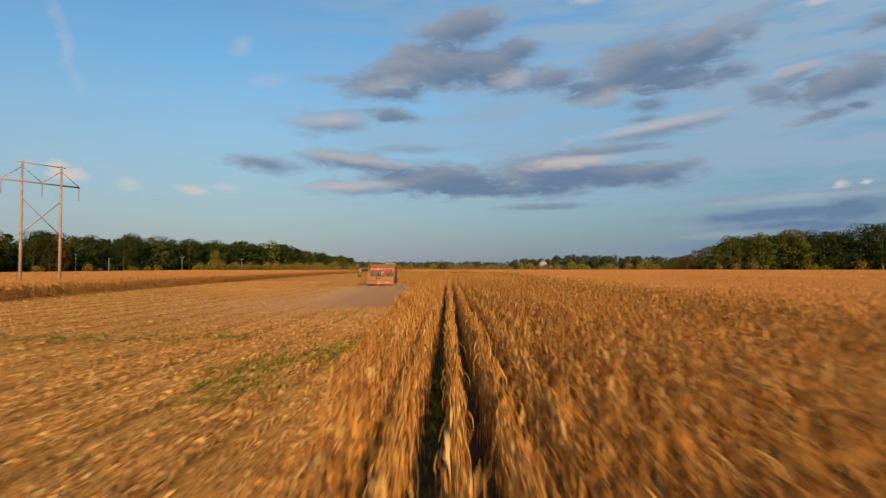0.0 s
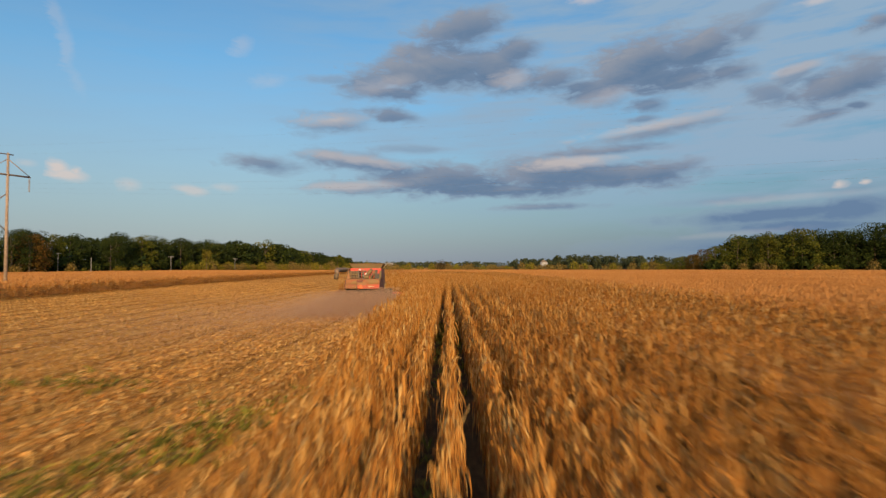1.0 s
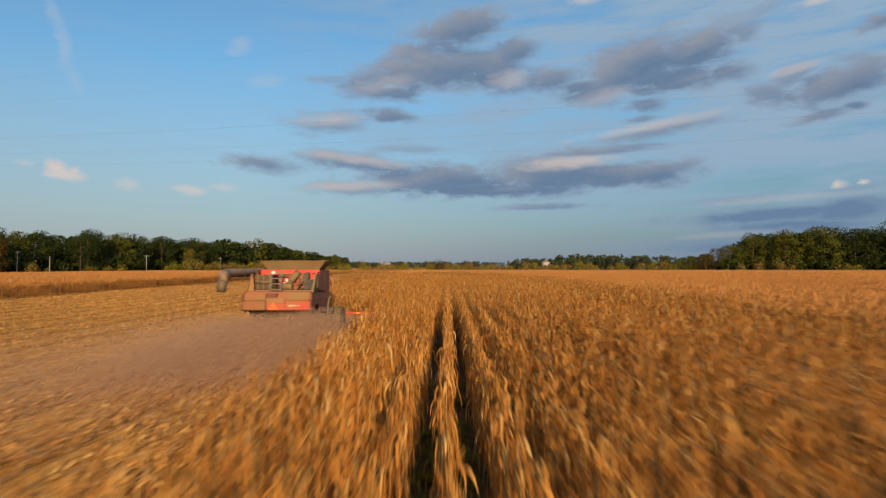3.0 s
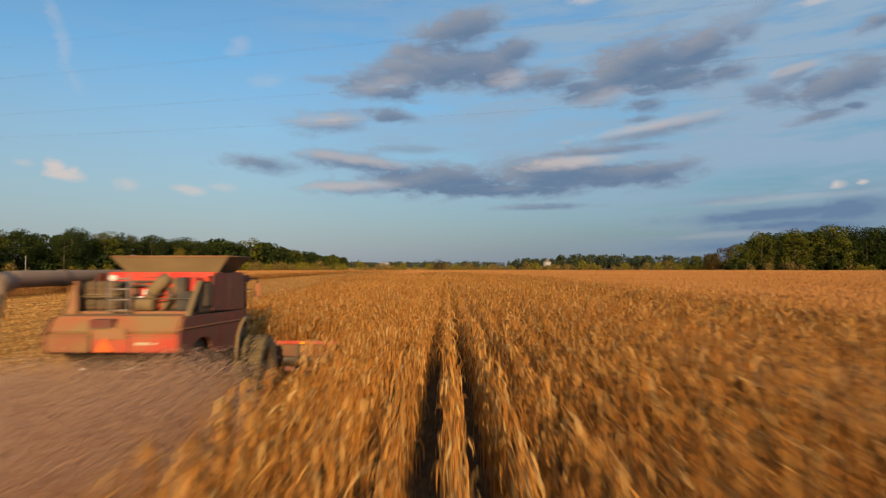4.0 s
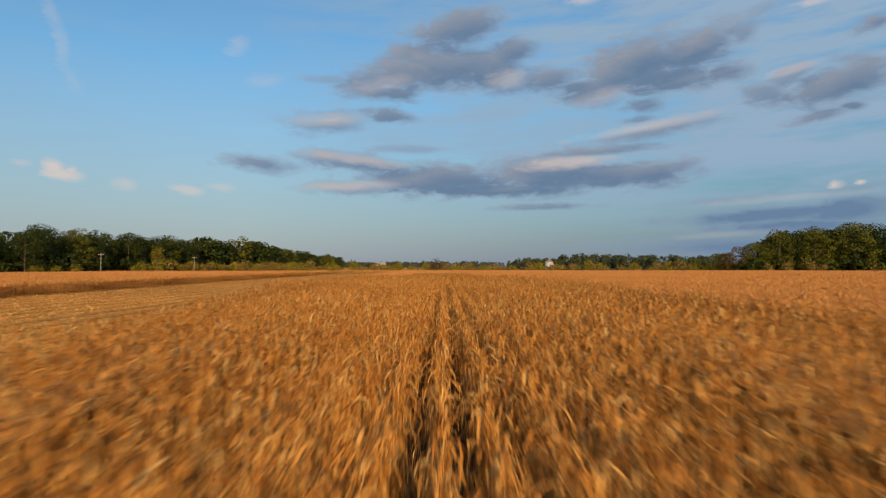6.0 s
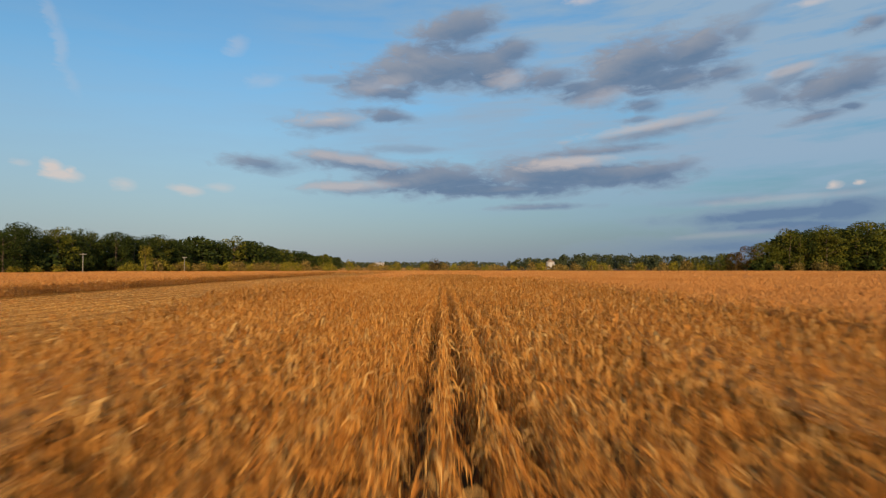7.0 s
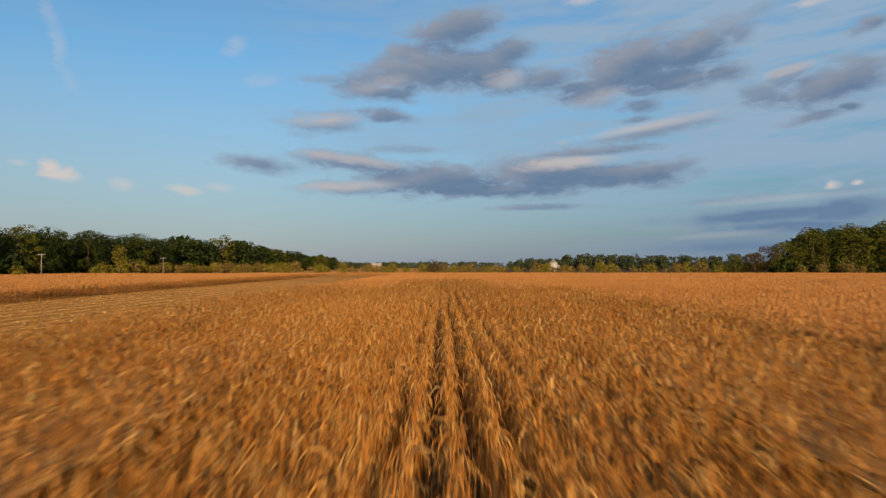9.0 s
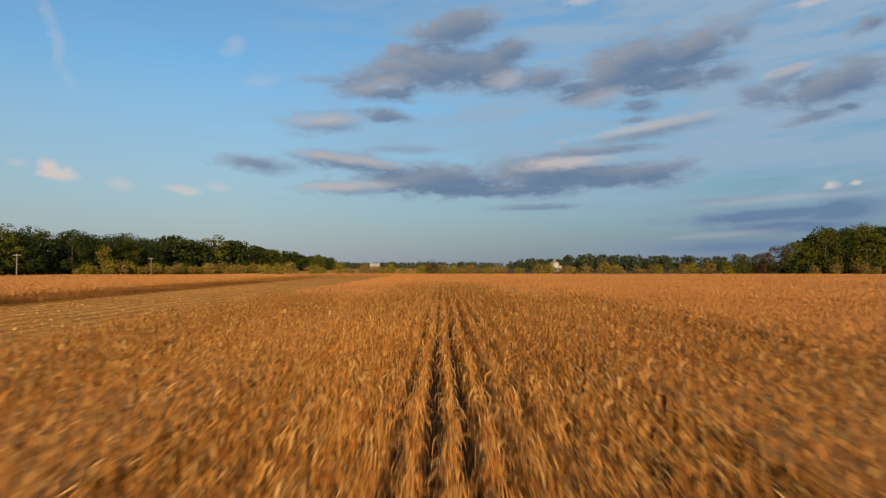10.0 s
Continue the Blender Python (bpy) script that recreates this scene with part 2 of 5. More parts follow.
LEAF = [leafy("oak_leaf", [(0.0, (0.017, 0.028, 0.006)), (0.6, (0.034, 0.050, 0.009)), (1.0, (0.068, 0.085, 0.013))], 0.2, 0.05, (0.8, 0.85, 0.8)),
        leafy("maple_leaf", [(0.0, (0.045, 0.058, 0.007)), (0.6, (0.095, 0.107, 0.012)), (1.0, (0.155, 0.150, 0.018))], 0.2, 0.05, (0.9, 0.8, 0.7)),
        leafy("turning_leaf", [(0.0, (0.048, 0.04, 0.0064)), (0.6, (0.12, 0.0704, 0.0128)), (1.0, (0.192, 0.096, 0.016))], 0.2, 0.05, (0.9, 0.8, 0.7))]
HEDGE = leafy("hedge_leaf", [(0.0, (0.10, 0.075, 0.020)), (0.5, (0.21, 0.155, 0.04)), (1.0, (0.36, 0.25, 0.075))], 0.25, 0.04, (0.8, 0.75, 0.6))
DARK_BUSH = leafy("dark_bush_leaf", [(0.0, (0.035, 0.026, 0.012)), (0.5, (0.07, 0.05, 0.02)), (1.0, (0.12, 0.08, 0.028))], 0.2, 0.3)
# greyed green: the haze of distance is mixed into the leaf colour
LEAF_HAZED = leafy("far_leaf_hazed", [(0.0, (0.040, 0.052, 0.026)), (0.6, (0.062, 0.078, 0.036)), (1.0, (0.10, 0.112, 0.048))], 0.2, 0.03, (0.85, 0.9, 0.95))
SHRUB = leafy("shrub_leaf", [(0.0, (0.10, 0.105, 0.011)), (0.5, (0.20, 0.185, 0.02)), (1.0, (0.31, 0.255, 0.036))], 0.25, 0.04, (0.8, 0.7, 0.6))
# red under dust, both darkened: the side shields' shade is in the colour
RED_SHADED = painted("red_paint_shaded", (0.15, 0.022, 0.012), dust=(0.115, 0.065, 0.036), amount=1.1)
RED_CLEAN = painted("red_paint_clean", (0.44, 0.032, 0.014), dust=(0.28, 0.155, 0.058), amount=0.95, scale=0.8)
HOOD_BROWN = painted("hood_brown", (0.25, 0.073, 0.031), dust=(0.235, 0.135, 0.05), amount=1.2, rough=0.6, scale=1.1)
TAN = painted("tan_dust", (0.15, 0.10, 0.045), dust=(0.235, 0.158, 0.072), amount=0.9, rough=0.7)
FADED = painted("faded_mark", (0.50, 0.42, 0.28), amount=0.4)
HOOD_TOP = painted("hood_top", (0.38, 0.055, 0.020), dust=(0.255, 0.150, 0.058), amount=1.2, rough=0.6, scale=0.9)
RED_BRIGHT = painted("engine_red", (0.55, 0.024, 0.012), amount=0.42, scale=2.2)
DUSTY = painted("dusty_panel", (0.30, 0.10, 0.04), amount=1.1, rough=0.6)
BLACK = painted("black_steel", (0.02, 0.02, 0.02), amount=0.55, rough=0.5)
STEEL = painted("grey_steel", (0.22, 0.21, 0.2), amount=0.7, rough=0.5, metal=0.2)
AUGER = painted("auger_tube", (0.17, 0.115, 0.085), dust=(0.27, 0.185, 0.115), amount=0.75, rough=0.55)
HEADER = painted("header_sheet", (0.14, 0.06, 0.03), dust=(0.24, 0.14, 0.06), amount=0.8, rough=0.7)
TANK = painted("tank_sheet", (0.10, 0.06, 0.03), dust=(0.20, 0.125, 0.06), amount=0.7, rough=0.5)
RUBBER = painted("tyre_rubber", (0.022, 0.020, 0.018), dust=(0.22, 0.155, 0.065), amount=0.85, rough=0.85, scale=3)
CABLE = painted("bare_cable", (0.13, 0.13, 0.14), amount=0.15, rough=0.7)
PALE_METAL = painted("pale_metal", (0.36, 0.37, 0.39), amount=0.3, rough=0.55)
WHITE = painted("white_paint", (0.75, 0.74, 0.7), amount=0.2)
ORANGE = painted("orange_reflector", (0.80, 0.12, 0.01), amount=0.35)
DUST = leafy("dust", [(0.0, (0.62, 0.40, 0.255)), (1.0, (0.71, 0.48, 0.32))], 0.55, 0.5, (0.95, 0.95, 0.95))
AMBER = painted("amber_lens", (0.85, 0.35, 0.02), amount=0.15, rough=0.2)


def bark_material():
    m, t, b = material("bark", 0.9)
    p = object_place(t)
    n = noise_node(t, p, 6.0, 5)
    t.links.new(ramp_node(t, n, [(0.3, (0.05, 0.035, 0.022)), (0.7, (0.14, 0.10, 0.07))]), b.inputs["Base Color"])
    bump(t, b, n, 0.5, 0.05)
    return m


def pole_material(name, a, c):
    m, t, b = material(name, 0.85)
    p = object_place(t)
    n = noise_node(t, p, 3.0, 5)
    t.links.new(ramp_node(t, n, [(0.3, a), (0.7, c)]), b.inputs["Base Color"])
    bump(t, b, noise_node(t, p, 30.0, 3), 0.4, 0.02)
    return m


BARK = bark_material()
POLE = pole_material("weathered_pole", (0.20, 0.14, 0.10), (0.38, 0.29, 0.22))
POLE_GREY = pole_material("grey_pole", (0.18, 0.17, 0.16), (0.34, 0.32, 0.30))


def glass_material():
    m, t, b = material("cab_glass", 0.08)
    b.inputs["Base Color"].default_value = (0.03, 0.035, 0.04, 1)
    b.inputs["Transmission Weight"].default_value = 0.6
    return m


GLASS = glass_material()


def ground_material():
    m, t, b = material("field_soil", 0.95)
    p = place_of(t)
    fine = noise_node(t, p, 7.0, 6, 0.65)
    mid = noise_node(t, p, 0.7, 4)
    big = noise_node(t, p, 0.05, 3)
    litter = math_node(t, "ADD", math_node(t, "MULTIPLY", fine, 0.75), math_node(t, "MULTIPLY", mid, 0.25))
    col = ramp_node(t, litter, [(0.34, (0.13, 0.055, 0.014)), (0.48, (0.50, 0.215, 0.043)), (0.60, (0.76, 0.39, 0.088)), (0.72, (0.85, 0.51, 0.15))])
    col = mix_node(t, math_node(t, "MULTIPLY", math_node(t, "SUBTRACT", big, 0.4), 2.2, clamp=True), col, mix_node(t, 1.0, col, (0.78, 0.80, 0.74), "MULTIPLY"))
    # rows and tracks along y; bare soil under standing corn, darkened with the row gaps' shade
    sep = t.nodes.new("ShaderNodeSeparateXYZ")
    t.links.new(p, sep.inputs[0])
    wob = math_node(t, "ADD", sep.outputs[0], math_node(t, "MULTIPLY", mid, 0.5))
    rows = math_node(t, "SINE", math_node(t, "MULTIPLY", wob, 2 * math.pi / 0.762))
    track = math_node(t, "SINE", math_node(t, "MULTIPLY", wob, 2 * math.pi / 3.05))
    line = math_node(t, "ADD", math_node(t, "MULTIPLY", rows, 0.5), math_node(t, "MULTIPLY", track, 0.9))
    line = math_node(t, "MULTIPLY", math_node(t, "MULTIPLY", line, noise_node(t, p, 0.25, 3)), 1.1, clamp=True)
    col = mix_node(t, line, col, mix_node(t, 1.0, col, (0.50, 0.44, 0.38), "MULTIPLY"))
    b.inputs["Specular IOR Level"].default_value = 0.05
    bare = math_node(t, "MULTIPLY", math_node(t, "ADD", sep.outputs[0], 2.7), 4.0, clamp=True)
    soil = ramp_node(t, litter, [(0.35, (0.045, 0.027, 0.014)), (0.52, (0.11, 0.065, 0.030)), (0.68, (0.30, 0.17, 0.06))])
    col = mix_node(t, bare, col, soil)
    t.links.new(col, b.inputs["Base Color"])
    bump(t, b, fine, 0.8, 0.08)
    return m


SOIL = ground_material()


def canopy_material():
    m, t, b = material("corn_canopy", 0.85)
    p = place_of(t)
    fine, mid = noise_node(t, p, 4.0, 5, 0.65), noise_node(t, p, 0.12, 3)
    col = ramp_node(t, fine, [(0.30, (0.30, 0.13, 0.035)), (0.48, (0.52, 0.245, 0.072)), (0.68, (0.70, 0.38, 0.13))])
    col = mix_node(t, math_node(t, "MULTIPLY", math_node(t, "SUBTRACT", mid, 0.4), 2.5, clamp=True), col, mix_node(t, 1.0, col, (0.88, 0.84, 0.80), "MULTIPLY"))
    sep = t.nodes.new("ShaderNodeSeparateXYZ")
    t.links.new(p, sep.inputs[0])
    # the shade between rows is put into the colour as dark stripes
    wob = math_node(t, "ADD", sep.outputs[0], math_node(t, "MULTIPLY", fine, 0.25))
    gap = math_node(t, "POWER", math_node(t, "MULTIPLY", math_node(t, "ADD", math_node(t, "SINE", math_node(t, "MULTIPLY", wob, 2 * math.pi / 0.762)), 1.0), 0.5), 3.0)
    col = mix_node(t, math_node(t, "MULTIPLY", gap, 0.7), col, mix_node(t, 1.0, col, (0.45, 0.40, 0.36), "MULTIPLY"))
    t.links.new(col, b.inputs["Base Color"])
    b.inputs["Specular IOR Level"].default_value = 0.1
    bump(t, b, fine, 0.9, 0.25)
    return m


CANOPY = canopy_material()


# ---- helpers of this place ----
def np_mesh(name, verts, tris, mat):
    me = bpy.data.meshes.new(name)
    verts, tris = np.asarray(verts, np.float32), np.asarray(tris, np.int32)
    me.vertices.add(len(verts))
    me.vertices.foreach_set("co", verts.ravel())
    me.loops.add(tris.size)
    me.loops.foreach_set("vertex_index", tris.ravel())
    me.polygons.add(len(tris))
    me.polygons.foreach_set("loop_start", np.arange(0, tris.size, 3, dtype=np.int32))
    me.update(calc_edges=True)
    me.materials.append(mat)
    return me


def scatter(name, templates, places, mat, rng, scale=(0.88, 1.10), lean=0.06, turn=None):
    """One mesh with a copy of a template (verts, tris) at each place."""
    pick = rng.integers(0, len(templates), len(places))
    vs, ts, base = [], [], 0
    for k, (v, f) in enumerate(templates):
        p = places[pick == k]
        n = len(p)
        if n == 0:
            continue
        a = rng.uniform(0, 2 * np.pi, n) if turn is None else rng.normal(0, turn, n) + rng.integers(0, 2, n) * np.pi
        s = rng.uniform(*scale, n)
        lx, ly = rng.normal(0, lean * (0.35 if turn else 1.0), n), rng.normal(0, lean, n)
        c, sn = np.cos(a), np.sin(a)
        x = (v[None, :, 0] * c[:, None] - v[None, :, 1] * sn[:, None]) * s[:, None]
        y = (v[None, :, 0] * sn[:, None] + v[None, :, 1] * c[:, None]) * s[:, None]
        z = np.repeat(v[None, :, 2], n, 0) * s[:, None]
        x, y = x + lx[:, None] * z, y + ly[:, None] * z
        vs.append(np.stack([x + p[:, 0:1], y + p[:, 1:2], z + p[:, 2:3]], -1).reshape(-1, 3))
        ts.append((f[None] + (np.arange(n) * len(v))[:, None, None] + base).reshape(-1, 3))
        base += n * len(v)
    return np_mesh(name, np.concatenate(vs), np.concatenate(ts), mat)


def ribbon(pts, side, widths):
    """A strip along pts; widths 0 at the tip."""
    pts, n = np.array(pts, float), len(pts)
    side = np.array(side, float)
    v = np.empty((2 * n, 3))
    for i in range(n):
        v[2 * i], v[2 * i + 1] = pts[i] - side[i] * widths[i] / 2, pts[i] + side[i] * widths[i] / 2
    f = []
    for i in range(n - 1):
        a = 2 * i
        f += [(a, a + 1, a + 3), (a, a + 3, a + 2)]
    return v, np.array(f)


def merge(pieces):
    vs, fs, base = [], [], 0
    for v, f in pieces:
        vs.append(v), fs.append(f + base)
        base += len(v)
    return np.concatenate(vs), np.concatenate(fs)


def prism(p, q, r0, r1, n=3):
    p, q = np.array(p, float), np.array(q, float)
    d = (q - p) / np.linalg.norm(q - p)
    a = np.cross(d, (0.3, 1, 0.2) if abs(d[1]) < 0.9 else (1, 0, 0))
    a /= np.linalg.norm(a)
    b = np.cross(d, a)
    ang = np.arange(n) * 2 * np.pi / n
    ring = np.outer(np.cos(ang), a) + np.outer(np.sin(ang), b)
    v = np.concatenate([p + ring * r0, q + ring * r1])
    f = []
    for i in range(n):
        j = (i + 1) % n
        f += [(i, j, n + j), (i, n + j, n + i)]
    return v, np.array(f)


def leaf_piece(rng, z0, length, droop, azim, segments, width, across=1.0):
    """A dry leaf: out from the stalk, over and down, with a twist."""
    d = np.array([math.cos(azim) * across, math.sin(azim), 0])
    s = np.array([-math.sin(azim), math.cos(azim), 0])
    pts, sides, widths = [], [], []
    pos, ang = np.array([0, 0, z0]) + d * 0.01, rng.uniform(0.55, 1.3)
    twist, spin = rng.uniform(-0.5, 0.5), rng.normal(0, 0.7)
    step = length / segments
    for i in range(segments + 1):
        u = i / segments
        pts.append(pos.copy())
        tilt = twist + spin * u
        nrm = np.array([0, 0, 1]) * math.cos(ang) - d * math.sin(ang)
        sides.append(s * math.cos(tilt) + nrm * math.sin(tilt))
        widths.append(width * (0.55 + 1.1 * u if u < 0.35 else 1.0 - ((u - 0.35) / 0.65) ** 1.5 * 0.97))
        pos = pos + (d * math.cos(ang) + np.array([0, 0, 1]) * math.sin(ang)) * step
        pos = pos + s * rng.normal(0, 0.02)
        ang = max(ang - droop / segments * rng.uniform(0.7, 1.3), -1.5)
    return ribbon(pts, sides, widths)


def corn_template(rng, leaves, segments, tall, stalk_sides=3, low=0.25, tassel=3, across=0.55):
    pieces = []
    bend = rng.normal(0, 0.03, 2)
    if segments > 3:
        pieces.append(prism((0, 0, 0), (bend[0] * 0.5, bend[1] * 0.5, tall * 0.55), 0.014, 0.012, stalk_sides))
        pieces.append(prism((bend[0] * 0.5, bend[1] * 0.5, tall * 0.55), (bend[0], bend[1], tall * 0.93), 0.012, 0.006, stalk_sides))
    else:
        pieces.append(prism((0, 0, 0), (bend[0], bend[1], tall * 0.93), 0.014, 0.008, stalk_sides))
    plane = np.pi / 2 + rng.normal(0, 0.35)
    for i in range(leaves):
        z = tall * (low + (0.92 - low) * (i + 0.5) / leaves)
        az = plane + (i % 2) * np.pi + rng.normal(0, 0.7)
        length = rng.uniform(0.6, 1.0) * (0.78 if i > leaves - 3 else 1.0)
        pieces.append(leaf_piece(rng, z, length, rng.uniform(2.6, 4.4) if i > leaves - 4 else rng.uniform(3.6, 6.5), az, segments, rng.uniform(0.026, 0.054) * (1.6 if segments < 3 else 1.25 if segments < 4 else 1.0), across))
    for i in range(tassel):
        az, out = rng.uniform(0, 2 * np.pi), rng.uniform(0.03, 0.14)
        top = (bend[0] + math.cos(az) * out, bend[1] + math.sin(az) * out, tall + rng.uniform(-0.06, 0.05))
        pieces.append(prism((bend[0], bend[1], tall * 0.9), top, 0.008, 0.004, 3))
    if segments > 3 and rng.random() < 0.6:
        z, az = tall * rng.uniform(0.38, 0.46), plane + rng.uniform(-0.5, 0.5)
        a, b = (math.cos(az) * 0.03, math.sin(az) * 0.03, z), (math.cos(az) * 0.12, math.sin(az) * 0.12, z - 0.12)
        pieces += [prism((0, 0, z + 0.04), a, 0.012, 0.034, 5), prism(a, b, 0.034, 0.012, 5)]
    return merge(pieces)


ROW = 0.762
CORN_TALL = 2.27
HEADER_Y, LEFT_CUT, PATCH_X = 73.8, -11.9, -58.0
PATCH_TALL, LEFT_FAR, END = 2.0, -19.9, 425.0


def patch_x(y):
    return -49.3 - 11 * (1 - np.exp(-np.maximum(np.asarray(y) - 60, 0) / 100))


def field_end(x):
    return np.where(x < 0, END - 0.12 * x, END)


def standing(x, y):
    """Where the corn still stands."""
    x, y = np.asarray(x), np.asarray(y)
    near = (x > np.select([y < 11, y < 33], [-1.9, -2.6], -3.4)) | ((y > HEADER_Y) & (x > np.interp(y, [78, 88, 110, 128, 150], [LEFT_CUT, -12.2, -13.6, -16.0, LEFT_FAR])))
    return (near | (x < patch_x(y)) | (y > END - 27)) & (y < field_end(x)) & (x > -194) & (x < 330)


def row_places(rng, x0, x1, y0, y1, gap, jitter=0.022):
    out = []
    for i in range(int(math.ceil(x0 / ROW)), int(math.floor(x1 / ROW)) + 1):
        y = np.arange(y0, y1, gap)
        y = y + rng.uniform(-0.35, 0.35, len(y)) * gap
        # rows wander a little, so that the gaps between them open and close
        sway = 0.03 * np.sin(y * 0.61 + i * 2.1) + 0.03 * np.sin(y * 0.23 + i * 4.7) + 0.02 * np.sin(y * 1.9 + i)
        x = i * ROW + sway + rng.normal(0, jitter, len(y))
        thin = 0.04 + 0.22 * (np.sin(y * 0.47 + i * 3.3) * np.sin(y * 0.13 + i) > 0.62)
        keep = standing(i * ROW, y) & (rng.random(len(y)) > thin)
        out.append(np.stack([x, y, np.zeros(len(y))], -1)[keep])
    return np.concatenate(out)


def stuff(name, me, label, category):
    return tagged(new(name, me), label, category, kind="stuff")


# ---- ground and fields ----
def build_ground():
    xs = np.concatenate([[-4500, -1500, -500], np.arange(-240, 361, 8.0), [600, 1500, 4500]])
    ys = np.concatenate([[-3000, -600], np.arange(-60, 501, 8.0), [700, 1500, 4800]])
    gx, gy = np.meshgrid(xs, ys)
    gz = -0.02 + 0.03 * np.sin(gx * 0.21) * np.cos(gy * 0.13)
    v = np.stack([gx, gy, gz], -1).reshape(-1, 3)
    nx = len(xs)
    i, j = np.meshgrid(np.arange(nx - 1), np.arange(len(ys) - 1))
    a = (j * nx + i).ravel()
    f = np.concatenate([np.stack([a, a + 1, a + nx + 1], -1), np.stack([a, a + nx + 1, a + nx], -1)])
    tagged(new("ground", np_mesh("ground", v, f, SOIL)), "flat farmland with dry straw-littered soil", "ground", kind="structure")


def build_corn():
    rng = np.random.default_rng(4)
    tall = [CORN_TALL * k for k in np.linspace(0.94, 1.05, 16)]
    fine = [corn_template(rng, 10, 4, h, 3, 0.12, 1, 0.42) for h in tall]
    bushy = [corn_template(rng, 10, 4, h, 3, 0.12, 1, 0.85) for h in tall]
    mid = [corn_template(rng, 6, 3, h, 3, 0.42, 1, 0.8) for h in tall]
    p = row_places(rng, -3.2, 5.4, 0.8, 72, 0.16)
    stuff("standing_corn", scatter("standing_corn", fine, p, CORN, rng, turn=0.22), "tall dry golden-brown corn standing in open rows", "corn")
    p = row_places(rng, -2.9, 2.9, 72, 146, 0.155)
    stuff("standing_corn", scatter("standing_corn", bushy, p, CORN, rng, turn=0.3), "tall dry golden-brown corn in close rows", "corn")
    p = np.concatenate([row_places(rng, LEFT_CUT - 0.2, -3.3, 31, 168, 0.23), row_places(rng, -3.3, -3.0, 72, 168, 0.23), row_places(rng, 5.4, 9.3, 0.8, 168.5, 0.23), row_places(rng, 3.0, 5.39, 72, 168.5, 0.23), row_places(rng, -2.9, 2.9, 146, 190, 0.2)])
    stuff("standing_corn", scatter("standing_corn", mid, p, CORN, rng, turn=0.22), "dense dry corn with drooping tan leaves", "corn")
    light = [corn_template(rng, 5, 2, CORN_TALL * rng.uniform(0.94, 1.04), 3, 0.42, 1, 0.9) for _ in range(12)]
    p = np.concatenate([row_places(rng, 9.4, 18.5, 0.8, 168.5, 0.25), row_places(rng, LEFT_FAR, LEFT_CUT - 0.3, 76, 168, 0.27), row_places(rng, -8, 8, 168, 250, 0.32), row_places(rng, LEFT_FAR, -8.1, 168, 206, 0.36),
                        row_places(rng, 8.1, 18.5, 168, 206, 0.36)])
    stuff("standing_corn", scatter("standing_corn", light, p, CORN, rng, turn=0.22), "dry corn rows running away over the field", "corn")
    # the wide field beyond: tufts over a closed canopy
    def spikes(n, x0, x1, y0, y1):
        x, y = rng.uniform(x0, x1, n), rng.uniform(y0, y1, n)
        x = np.round(x / ROW) * ROW + rng.normal(0, 0.06, n)
        keep = standing(x, y) & ~((x > LEFT_FAR - 0.2) & (x < 15.5) & (y < np.where(np.abs(x) < 8, 250, 206)))
        swell = 0.07 * np.sin(x * 0.9 + 2 * np.sin(y * 0.31)) * np.sin(y * 0.7 + x * 0.2) + rng.normal(0, 0.05, n)
        return np.stack([x, y, np.where(x < patch_x(y) + 0.5, PATCH_TALL, CORN_TALL) - 0.24 + swell], -1)[keep]

    def spike():
        v, f = [], []
        for k in range(3):
            az, lean = rng.uniform(-0.9, 0.9), rng.normal(0, 0.16, 2)
            d, o = np.array([math.cos(az), math.sin(az), 0]) * rng.uniform(0.05, 0.10), np.append(rng.normal(0, 0.13, 2), -0.32)
            v += [o - d, o + d, o + np.array([lean[0], lean[1], rng.uniform(0.36, 0.62)])]
            f.append((3 * k, 3 * k + 1, 3 * k + 2))
        return np.array(v), np.array(f)

    wide = [spike() for _ in range(16)]
    p = np.concatenate([spikes(34000, 15.5, 30, 1, 206), spikes(48000, 30, 60, 4, 140), spikes(62000, 60, 200, 40, 345), spikes(8000, 60, 120, -20, 62), spikes(9000, 200, 325, 120, END), spikes(30000, -20, 60, 190, END), spikes(24000, 17, 60, 140, 250), spikes(7000, 60, 200, 345, END), spikes(9000, -62, -12, 190, END + 7), spikes(24000, -110, -62, 60, END + 7), spikes(12000, -66, -49, 40, END - 13), spikes(16000, -193, -110, 110, END), spikes(3000, -62, -12, 150, 195)])
    stuff("far_corn", scatter("far_corn", wide, p, CORN_FAR, rng, (0.7, 1.1), 0.1), "wide field of dry corn tops reaching to the trees", "corn")
    # canopy below the tufts, with its cut sides
    far = END - 1
    for x0, x1, y0, y1, step in ((17.9, 110, -20, far, 0.9), (110, 330, -20, far, 2.2), (-1.8, 17, -20, 0.6, 0.9), (LEFT_FAR + 0.5, -8.3, 206, 250, 0.9),
                                 (8.3, 17, 206, 250, 0.9), (LEFT_FAR + 0.5, 17, 250, far, 0.9), (6.5, 17.85, 0.7, 206, 0.9), (-11.5, -6.5, 82, 206, 0.9), (-194, PATCH_X - 4.5, -20, END - 9, 2.2)):
        xs = np.concatenate([[x0], np.arange(x0 + 0.1, x1 - 0.1, 2.2), [x1 - 0.1, x1]])
        ys = np.concatenate([[y0], np.arange(y0 + 0.1, y1 - 0.1, step), [y1 - 0.1, y1]])
        gx, gy = np.meshgrid(xs, ys)
        gz = (PATCH_TALL if x1 < LEFT_CUT else CORN_TALL) - (0.85 if y1 == 206 else 0.46) + rng.normal(0, 0.035 if step > 1 else 0.075, gx.shape)
        edge = (gx == xs[0]) | (gx == xs[-1]) | (gy == ys[0]) | (gy == ys[-1])
